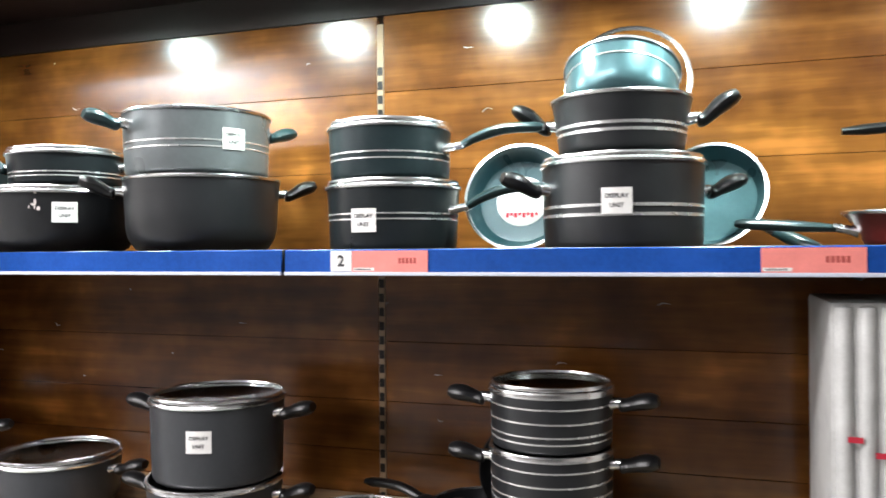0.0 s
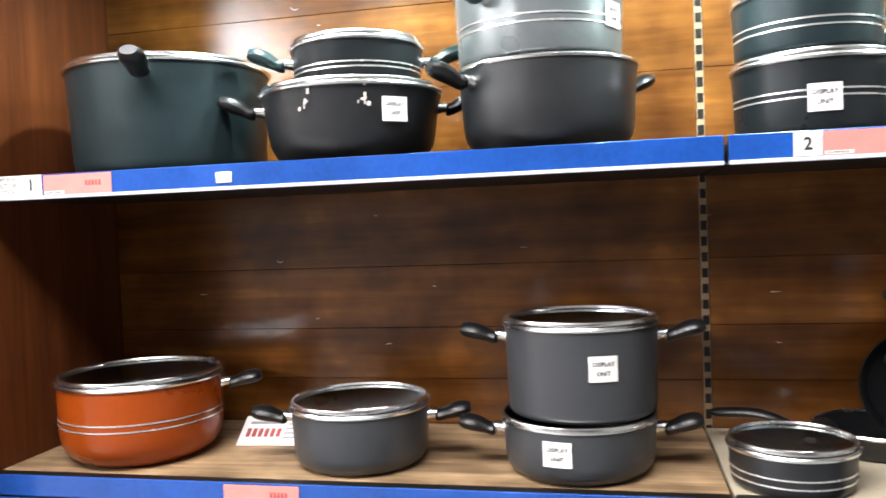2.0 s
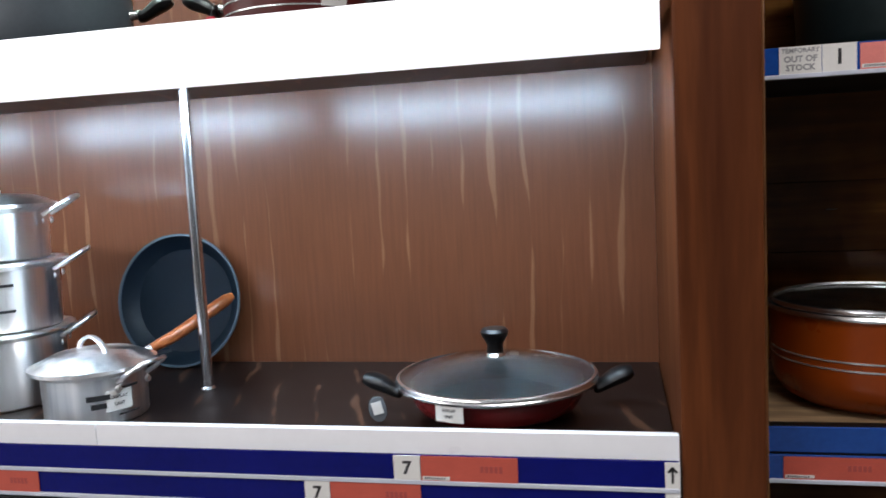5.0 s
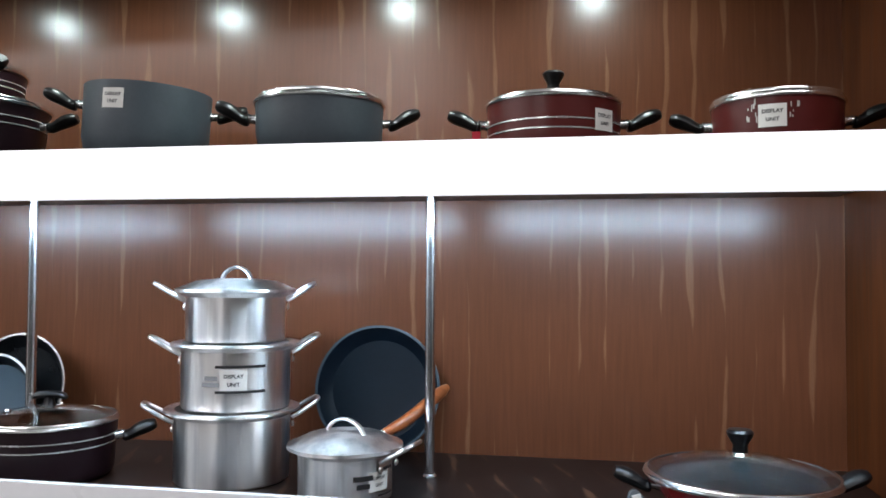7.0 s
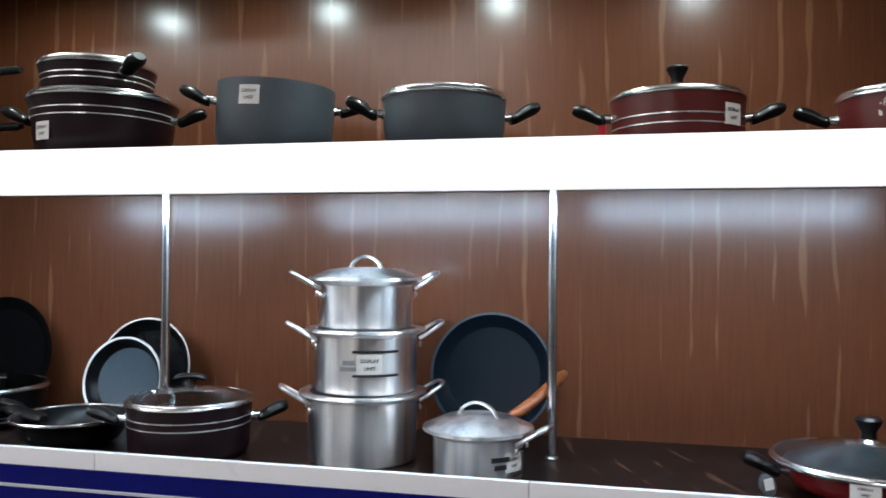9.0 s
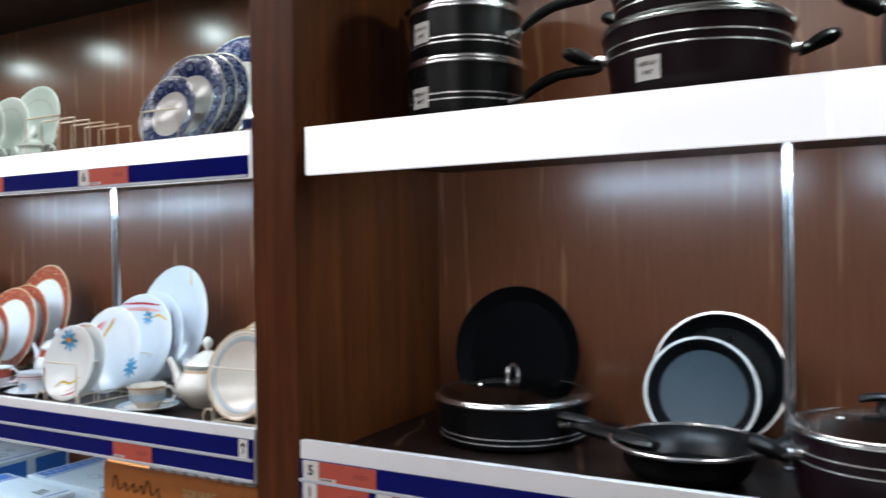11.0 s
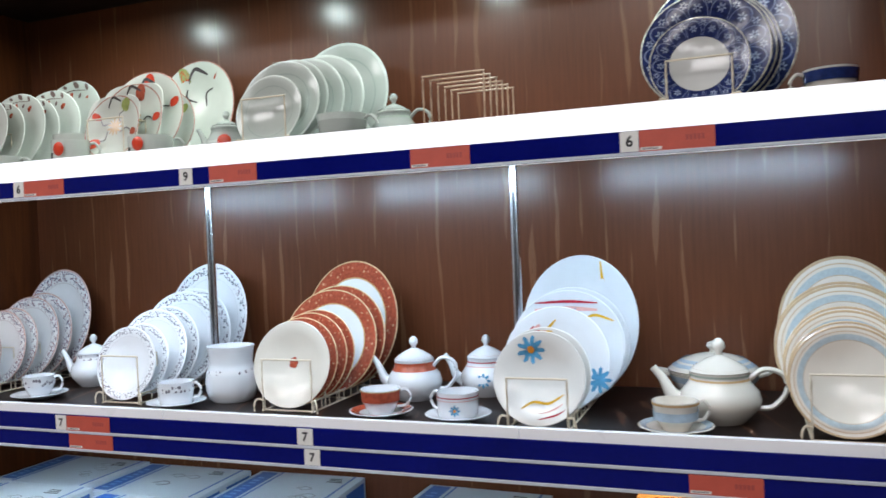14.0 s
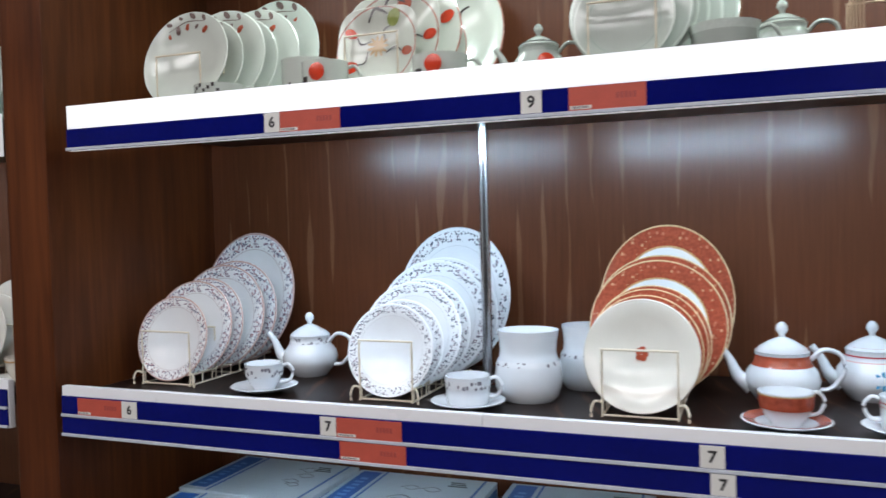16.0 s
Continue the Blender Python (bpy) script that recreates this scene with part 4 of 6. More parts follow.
pot("saucepot", 1.108, 0.30, TOP_A + 0.153, 0.141, 0.120, "grey_metal", "grey metallic pot with twin silver stripes stacked on a casserole", base=0.97, corner=0.012, stripes=(0.42, 0.52), handles=(-122, 58), grip="green_bakelite", stickers=((-27, 0.55),), group=POTS, lift=0.012)
pot("saucepan", 1.533, 0.285, TOP_A, 0.119, 0.118, "graphite", "dark saucepan with silver stripes, glass lid and display sticker", "saucepan", base=0.96, corner=0.02, stripes=(0.52, 0.60), long=((-8, 0.15, 0.03),), lid="flat", grip="green_bakelite", stickers=((-94, 0.5),), group=POTS, handle_z=0.082)
pot("saucepan", 1.527, 0.285, TOP_A + 0.130, 0.110, 0.092, "green_graphite", "dark green saucepan with silver stripes stacked on another", "saucepan", base=0.97, corner=0.012, stripes=(0.38, 0.5), long=((-4, 0.15, 0.025),), lid="flat", grip="green_bakelite", group=POTS, handle_z=0.06)
pot("casserole", 1.937, 0.30, TOP_A, 0.132, 0.145, "black_sheen", "black casserole with broad silver stripes and display sticker", "casserole", base=0.98, corner=0.02, stripes=(0.42, 0.52), stripe_w=0.005, handles=(-150, 20), lid="flat", stickers=((-88, 0.56),), group=POTS, handle_z=0.105)
pot("casserole", 1.936, 0.30, TOP_A + 0.159, 0.114, 0.092, "black_sheen", "black casserole with broad silver stripes stacked on another", "casserole", base=0.9, corner=0.015, stripes=(0.38, 0.5), stripe_w=0.005, handles=(176, -2), group=POTS, handle_z=0.06, lift=0.035)
pot("milk_pot", 1.935, 0.29, TOP_A + 0.222, 0.096, 0.092, "teal_bright", "small shiny teal pot tipped on top of a stack", base=0.94, corner=0.034, stripes=(0.72,), group=POTS, tilt=(-27, 0))
glass_lid = thing("glass_lid", pose(1.938, 0.375, TOP_A + 0.206, 76, 0, 0), "glass lid with steel rim leaning behind the teal pot", "pot lid")
part("pane", moved(lathe([(0, 0.004), (0.106, 0.0), (0.106, 0.003), (0, 0.007)], 40), pose(0, 0.1, 0)), "glass", glass_lid)
part("lid_rim", moved(lathe([(0.104, 0.0), (0.108, -0.002), (0.112, 0.0), (0.112, 0.004), (0.108, 0.006), (0.104, 0.004), (0.104, 0)], 48), pose(0, 0.1, 0)), "steel", glass_lid)
standing_pan("frying_pan", 1.735, 0.415, TOP_A, 0.104, 0.034, "green_graphite", "teal", "dark teal frying pan with white round label leaning on planks", 16, disc=0.05, handle=None)
standing_pan("frying_pan", 2.075, 0.41, TOP_A, 0.096, 0.036, "teal_bright", "teal_bright", "shiny teal wok pan leaning on the planks", 18, turn=-12, handle=-32, grip="green_bakelite")
pot("flat_pan", 2.40, 0.29, TOP_A, 0.135, 0.05, "maroon", "flat maroon pan with black inside", "frying pan", base=0.8, corner=0.02, long=((172, 0.15, 0.0),), tilt=(0, 4), group=POTS, grip="green_bakelite")
pot("deep_wok", 2.68, 0.34, TOP_A, 0.15, 0.16, "graphite", "dark deep wok with a long black handle", "wok", base=0.6, corner=0.06, long=((176, 0.24, 0.06),), group=POTS)

# lower shelf of the pine bay
pot("stew_pot", 0.316, 0.308, FLOOR_A, 0.152, 0.150, "orange", "burnt orange stew pot with twin silver stripes and glass lid", base=0.985, corner=0.055, stripes=(0.5, 0.58), handles=(22,), lid="flat", group=POTS, lift=0.008)
pot("saucepot", 0.766, 0.29, FLOOR_A, 0.124, 0.106, "grey_pot", "matt grey pot with steel-rimmed glass lid on the raw shelf", base=0.97, corner=0.032, handles=(8, 188), lid="plain", group=POTS, lift=0.01)
pot("saucepot", 1.155, 0.285, FLOOR_A, 0.129, 0.092, "grey_pot", "matt grey pot with display sticker under another pot", base=0.97, corner=0.032, handles=(4, 184), stickers=((-103, 0.62),), group=POTS, lift=0.012, rim=0.008)
pot("saucepot", 1.162, 0.285, FLOOR_A + 0.101, 0.127, 0.149, "grey_pot", "tall matt grey pot with glass lid stacked on another", base=0.97, corner=0.012, handles=(2, 182), stickers=((-72, 0.60),), lid="plain", group=POTS, lift=0.012)
pot("small_pot", 1.482, 0.235, FLOOR_A, 0.094, 0.062, "black_sheen", "small black pot with silver stripes and steel rim", base=0.96, corner=0.012, stripes=(0.3, 0.5), handles=(60,), lid="plain", group=POTS)
for k in range(3):
    pot("striped_pot", 1.815, 0.30, FLOOR_A + 0.101 * k, 0.104, 0.093, "black_sheen", "black pot with four silver stripes in a stack of three", base=0.98, corner=0.01, stripes=(0.2, 0.32, 0.55, 0.8), handles=(-4, 184), lid="plain" if k == 2 else None, rim=0.008, group="stack of striped pots", handle_z=0.075, lift=0.008)
pot("cream_pan", 1.66, 0.42, FLOOR_A, 0.105, 0.045, "black_sheen", "black frying pan with a pale inside behind the small pot", "frying pan", base=0.8, corner=0.015, long=((168, 0.16, 0.03),), group=POTS)
standing_pan("frying_pan", 1.74, 0.46, FLOOR_A, 0.10, 0.03, "black_pan", "black_pan", "black frying pan standing behind the striped pots", 10, rim=None)
carton = thing("wrapped_carton", pose(2.235, 0.19, FLOOR_A), "tall white wrapped carton with red marks", "carton")
part("body", box(0, 0.24, 0, 0.25, 0, 0.455, 0.008, 2), "film_white", carton)
for k in range(4):
    part("ridge", moved(lathe([(0.0, 0), (0.012, 0.004), (0.012, 0.446), (0, 0.45)], 12), pose(0.018 + 0.03 * k, 0.002, 0.002)), "film_white", carton)
for k, (px, pz) in enumerate(((0.02, 0.26), (0.055, 0.24), (0.03, 0.12), (0.075, 0.17))):
    part("red_mark", box(px, px + 0.02, -0.0125, -0.0105, pz, pz + 0.008), "paint_red", carton, smooth=False)
card = thing("tent_card", pose(0.545, 0.365, FLOOR_A, 0, 0, 4), "folded white price card with red figures on the raw shelf", "price card")
front = part("sheet", moved(box(-0.064, 0.064, 0, 0.078, 0, 0.0012), pose(0, 0, 0, 32, 0, 0)), "card", card, smooth=False)
part("sheet", moved(box(-0.064, 0.064, 0, 0.046, 0, 0.0012), pose(0, 0.104, 0.0, 116, 0, 0)), "card", card, smooth=False)
for k in range(6):
    part("printed_figure", moved(box(-0.052 + 0.0125 * k, -0.0435 + 0.0125 * k, 0.022, 0.044, 0.0012, 0.0016), pose(0, 0, 0, 32, 0, 0)), "faded_ink", front, "faded red printed figure", smooth=False)
for k in range(4):
    part("printed_line", moved(box(0.026, 0.056 - 0.004 * (k % 2), 0.018 + 0.012 * k, 0.022 + 0.012 * k, 0.0012, 0.0016), pose(0, 0, 0, 32, 0, 0)), "grey_ink", front, "grey printed line", smooth=False)
part("printed_line", moved(box(-0.050, 0.020, 0.056, 0.063, 0.0012, 0.0016), pose(0, 0, 0, 32, 0, 0)), "grey_ink", front, "grey printed line", smooth=False)

# upper shelf of the brown bay
pot("stock_pot", -1.474, 0.31, TOP_B, 0.130, 0.186, "slate_pot", "slate grey pot with display sticker tipped on the white-lipped shelf", base=0.99, corner=0.078, handles=(24, 204), stickers=((-91, 0.80),), group=POTS, tilt=(0, 3), lip_steel=False, handle_z=0.148)
pot("saucepot", -1.078, 0.30, TOP_B, 0.130, 0.143, "slate_pot", "slate grey pot with thick steel rim and black handles", base=0.985, corner=0.080, handles=(20, 200), lid="flat", group=POTS, lift=0.026, handle_z=0.112)
pot("casserole", -0.603, 0.30, TOP_B, 0.129, 0.125, "maroon", "maroon casserole with silver stripes, glass lid and black knob", "casserole", base=0.98, corner=0.02, stripes=(0.52, 0.66), handles=(6, 186), lid="dome", stickers=((-42, 0.66),), group=POTS, handle_z=0.092)
mc = pot("casserole", -0.192, 0.30, TOP_B, 0.115, 0.115, "maroon", "maroon casserole with steel lid rim and display sticker", "casserole", base=0.98, corner=0.02, handles=(-8, 172), lid="flat", stickers=((-106, 0.68),), group=POTS, handle_z=0.082)
tape_scraps(mc, 0.115, -106, 0.078, 14, 5)
hang = thing("swing_tag", pose(-0.748, 0.255, TOP_B), "small red swing tag hanging from a casserole handle", "tag")
part("card", box(-0.008, 0.008, -0.001, 0.001, 0, 0.075, 0.0005), "paint_red", hang, smooth=False)
part("cord", tube([(0, 0, 0.073), (0.002, 0.004, 0.09), (0.004, 0.01, 0.1)], 0.001, 6), "ink", hang)
pot("braiser", -1.886, 0.29, TOP_B, 0.163, 0.160, "purple", "dark aubergine braiser with silver stripes and display sticker", "casserole", base=0.92, corner=0.07, stripes=(0.72, 0.82), handles=(14, 194), stickers=((-109, 0.5),), group=POTS, lid="flat", handle_z=0.125)
pot("small_braiser", -1.905, 0.29, TOP_B + 0.178, 0.128, 0.062, "purple", "smaller aubergine casserole stacked on a braiser", "casserole", base=0.95, corner=0.012, stripes=(0.4, 0.6), handles=(-30, 150), group=POTS, lid="flat", handle_z=0.045)
for k, h in enumerate((0.142, 0.096, 0.085)):
    pot("saucepan", -2.335, 0.27, TOP_B + (0, 0.152, 0.258)[k], 0.117 - 0.004 * k, h, "black_pan", "black saucepan with silver stripes and steel rim in a stack", "saucepan", base=0.98, corner=0.012, stripes=(0.3, 0.4) if k else (0.5, 0.58),
        long=((-14, 0.17, 0.03),) if k < 2 else ((150, 0.1, 0.02),), lid="flat", stickers=((-113, 0.55),) if k < 2 else (), group="stack of saucepans", handle_z=h * 0.5)

# lower shelf of the brown bay
pot("wok_pan", -0.274, 0.225, FLOOR_B, 0.163, 0.056, "crimson", "crimson shallow wok with domed glass lid and display sticker", "wok", base=0.88, corner=0.048, handles=(7, 187), lid="dome", group=POTS, handle_z=0.040, lift=0.022, inner="pale_coating", stickers=((-107, 0.76, 0.046, 0.026),))
clip = thing("security_tag", pose(-0.455, 0.160, FLOOR_B, 0, -12, 20), "clear plastic security tag on a white card", "tag")
part("shell", moved(lathe([(0, 0), (0.013, 0), (0.015, 0.004), (0.014, 0.010), (0, 0.012)], 20, 1.0, 1.4), pose(0, 0, 0.021, 82, 0, 0)), "tag_plastic", clip)
part("card", box(-0.008, 0.008, -0.0145, -0.013, 0.016, 0.036), "card", clip, smooth=False)
wok2 = standing_pan("flat_wok", -1.005, 0.50, FLOOR_B, 0.143, 0.035, "pale_coating", "blue_black", "blue-black flat wok with reddish wooden handle leaning on the panel", 9, rim="pale_coating")
inv = wok2.matrix_basis.inverted()
pts = [inv @ Vector(p) for p in smooth_path([(-0.935, 0.27, 1.108), (-0.90, 0.30, 1.126), (-0.862, 0.35, 1.156), (-0.828, 0.405, 1.185)], 4)]
hd = part("handle", tube(pts, [0.008, 0.009, 0.0105, 0.0115, 0.012, 0.012, 0.012, 0.012, 0.0125, 0.013, 0.013, 0.0125, 0.008], 10), "handle_wood", wok2, "reddish turned wooden handle")
part("ferrule", tube([inv @ Vector(p) for p in ((-0.96, 0.262, 1.094), (-0.945, 0.263, 1.102), (-0.93, 0.274, 1.110))], [0.013, 0.0095, 0.0095], 10), "steel", hd, "steel ferrule")
part("bracket", tube([inv @ Vector(p) for p in ((-1.02, 0.475, 1.055), (-0.99, 0.38, 1.072), (-0.958, 0.264, 1.095))], 0.006, 8), "steel", wok2, "steel handle bracket")


def alu_pot(name, x, y, z, r, h, label, lid=None, loops=()):
    p = pot(name, x, y, z, r, h, "alu", label, base=0.985, corner=0.006, loops=loops, lid=lid, lip_steel=False, inner="alu", group="aluminium pots", handle_z=h - 0.018)
    part("flange", lathe([(r - 0.003, h - 0.012), (r + 0.004, h - 0.009), (r + 0.014, h - 0.003), (r + 0.019, h - 0.001), (r + 0.018, h + 0.003), (r + 0.010, h + 0.004), (r - 0.003, h + 0.003), (r - 0.003, h - 0.012)], 56), "alu", p, "rolled aluminium rim")
    return p


alu_pot("steamer_tier", -1.236, 0.250, FLOOR_B, 0.114, 0.138, "brushed aluminium steamer bottom pot", loops=(27, 207))
mid = alu_pot("steamer_tier", -1.231, 0.252, FLOOR_B + 0.1415, 0.1075, 0.126, "brushed aluminium steamer tier with a printed black mark", loops=(27, 207))
alu_pot("steamer_tier", -1.233, 0.252, FLOOR_B + 0.271, 0.0985, 0.100, "brushed aluminium steamer top tier with lid", "alu", loops=(27, 207))
sticker(mid, 0.1075, -68, 0.064, 0.05, 0.042)
for z0, z1 in ((0.040, 0.045), (0.087, 0.092)):
    part("print", patch(0.1092, -86, -36, z0, z1), "ink", mid, "black printed band")
part("print", patch(0.1092, -100, -82, 0.052, 0.060), "grey_ink", mid, "dark printed mark")
part("print", patch(0.1092, -97, -84, 0.064, 0.072), "grey_ink", mid, "dark printed mark")
ap = alu_pot("saucepot", -0.976, 0.165, FLOOR_B, 0.087, 0.092, "small brushed aluminium pot with lid and display sticker", "alu", loops=(-10,))
sticker(ap, 0.0870, -30, 0.042, 0.046, 0.034)
for z0, z1, a0, a1 in ((0.046, 0.055, -64, -40), (0.032, 0.041, -60, -44)):
    part("print", patch(0.0887, a0, a1, z0, z1), "ink", ap, "black printed mark")
for z0, z1 in ((0.016, 0.019), (0.06, 0.064)):
    part("print", patch(0.0887, -32, -6, z0, z1), "ink", ap, "black printed band")
pot("saucepot", -1.600, 0.190, FLOOR_B, 0.129, 0.112, "purple", "dark aubergine pot with silver stripes, glass lid and knob", base=0.96, corner=0.02, stripes=(0.62, 0.76), handles=(24, 204), lid="bar", group=POTS, handle_z=0.078)
standing_pan("frying_pan", -1.885, 0.455, FLOOR_B, 0.128, 0.035, "black_pan", "black_pan", "black frying pan standing behind a paler one", 12, rim="steel")
standing_pan("frying_pan", -1.908, 0.40, FLOOR_B, 0.106, 0.03, "black_pan", "pale_coating", "frying pan with pale blue-grey inside standing on its edge", 12, rim="card")
pot("frying_pan", -1.893, 0.205, FLOOR_B, 0.128, 0.062, "black_pan", "black deep frying pan with a long handle lying flat", "frying pan", base=0.85, corner=0.045, long=((166, 0.17, 0.02),), handles=(20,), group=POTS, handle_z=0.05)
pot("saute_pan", -2.275, 0.345, FLOOR_B, 0.160, 0.088, "black_pan", "black saute pan with silver stripes and domed glass lid", "saute pan", base=0.95, corner=0.02, stripes=(0.2, 0.32), long=((-28, 0.20, 0.0, 0.0165),), lid="strap", group=POTS, handle_z=0.058)
standing_pan("griddle_pan", -2.33, 0.485, FLOOR_B, 0.152, 0.02, "griddle", "griddle", "flat black griddle pan leaning in the corner", 8, rim=None)


# ---- tableware ----
def plate(x, y, z, r, mat, label, tilt=14, sx=1.0, square=False, turn=0.0, name="plate", group=""):
    """A plate standing on its edge in a rack; x, y, z is where its edge rests."""
    t = radians(tilt)
    p = part(name, lathe([(0, 0), (r * 0.55, 0), (r * 0.60, 0.002), (r * 0.70, r * 0.075), (r * 0.985, r * 0.125), (r, r * 0.14), (r * 0.985, r * 0.15), (r * 0.70, r * 0.10),
                          (r * 0.58, r * 0.03), (0, r * 0.024)], 56, sx, 1.0), mat)
    if square:
        for v in p.data.vertices:
            a, b = abs(v.co.x) / r, abs(v.co.y) / r
            n = (a ** 4 + b ** 4) ** 0.25
            l = math.hypot(a, b)
            if n > 1e-4:
                v.co.x *= 0.90 * l / n
                v.co.y *= 0.90 * l / n
    p.matrix_basis = pose(x, y + r * math.sin(t), z + r * math.cos(t) + 0.001, 90 - tilt, 0, turn)
    return tagged(p, label, "plate", group)


def rack(x, y0, y1, z, slots, w=0.075, hoop=0.085, label="cream wire plate rack on the shelf", wire="wire", name="plate_rack"):
    k = thing(name, pose(x, y0, z), label, "plate rack", "wire plate racks")
    d = y1 - y0
    for s in (-1, 1):
        for zz in (0.0035, 0.027):
            part("rail", tube([(s * w * 0.8, -0.004, zz), (s * w * 0.8, d * 0.5, zz), (s * w * 0.8, d, zz)], 0.0022, 6), wire, k)
        n = 9
        for j in range(n):
            yy = d * (j + 0.2) / n
            part("rung", tube([(s * w * 0.8, yy, 0.003), (s * w * 0.8, yy, 0.028)], 0.0016, 6), wire, k)
    for yy in (0.004, d * 0.5, d - 0.004):
        part("cross_wire", tube([(-w * 0.8, yy, 0.004), (w * 0.8, yy, 0.004)], 0.0022, 6), wire, k)
    for j, yy in enumerate(slots):
        hh = hoop
        pts = smooth_path([(-w * 0.8, yy, 0.004), (-w * 0.8, yy, hh * 0.6), (-w * 0.8, yy, hh * 0.96), (-w * 0.74, yy, hh), (0, yy, hh), (w * 0.74, yy, hh), (w * 0.8, yy, hh * 0.96), (w * 0.8, yy, hh * 0.6), (w * 0.8, yy, 0.004)], 2)
        part("hoop", tube(pts, 0.0021, 6), wire, k)
    for s in (-1, 1):
        part("foot", tube(smooth_path([(s * w * 0.8, 0.0, 0.027), (s * w * 0.95, -0.006, 0.030), (s * w * 1.02, -0.010, 0.018), (s * w * 1.02, -0.010, 0.0025)], 3), 0.0024, 6), wire, k)
    return k


def plate_set(x, y, z, dx, sizes, mats, label, group, oval=0.82, hoop=0.120, square=False, w=0.075, tilt=14, wire="wire"):
    """sizes: (radius, offset along y); the last is an oval platter."""
    end = sizes[-1][1] + 0.05
    rack(x, y - 0.012, min(0.53, y + end), z, [0.0] + [o + 0.03 for _, o in sizes[1:-1:2]], w, hoop, wire=wire)
    for k, (r, o) in enumerate(sizes):
        last = k == len(sizes) - 1
        m = mats[min(k, len(mats) - 1)]
        plate(x + dx * o / 0.3, y + o, z + 0.006, r, m, label, tilt, oval if last else 1.0, square and k < 2, group=group, name="platter" if last else "plate")


def cup(x, y, z, mat, label, bands=(), r=0.042, h=0.056, saucer="porcelain", saucer_bands=(), handle=20, straight=False, with_saucer=True, square=False):
    if with_saucer:
        s = thing("saucer", pose(x, y, z), "saucer under a cup, " + label, "saucer", "tea things")
        part("dish", lathe([(0, 0.003), (0.022, 0.003), (0.024, 0), (0.030, 0.0), (0.045, 0.007), (0.068, 0.014), (0.070, 0.016), (0.067, 0.017), (0.044, 0.010), (0.026, 0.006), (0, 0.006)], 40), saucer, s)
        for a, b, m in saucer_bands:
            f = lambda q: 0.0102 + (q - 0.044) * 0.305
            part("band", lathe([(a, f(a) + 0.0002), (b, f(b) + 0.0002), (b, f(b) + 0.0008), (a, f(a) + 0.0008)], 40), m, s)
        z += 0.006
    c = thing("cup", pose(x, y, z), label, "cup", "tea things")
    if straight:
        prof = [(0, 0.003), (r * 0.8, 0.003), (r * 0.84, 0), (r * 0.93, 0.006), (r * 0.97, 0.02), (r, h), (r - 0.003, h), (r * 0.9, 0.014), (0, 0.010)]
    else:
        prof = [(0, 0.003), (r * 0.48, 0.003), (r * 0.52, 0), (r * 0.56, 0.001), (r * 0.6, 0.006), (r * 0.78, 0.016), (r * 0.88, 0.028), (r * 0.95, h * 0.8), (r, h), (r - 0.0028, h), (r * 0.88, h * 0.7), (r * 0.8, 0.03), (r * 0.6, 0.013), (0, 0.010)]
    body = part("body", lathe(prof, 40), mat, c)
    for zz0, zz1, m in bands:
        ra = r * (0.86 + 0.14 * zz0 / h) if not straight else r * 0.985
        rb = r * (0.86 + 0.14 * zz1 / h) if not straight else r
        part("band", lathe([(ra + 0.0004, zz0), (ra + 0.0012, zz0), (rb + 0.0012, zz1), (rb + 0.0004, zz1)], 40), m, body)
    hp = smooth_path([(r * 0.92, 0, h * 0.86), (r * 1.25, 0, h * 0.92), (r * 1.5, 0, h * 0.66), (r * 1.3, 0, h * 0.32), (r * 0.8, 0, h * 0.26)], 4)
    part("handle", moved(tube(hp, 0.0034, 8), pose(0, 0, 0, 0, 0, handle)), mat, c)
    return c


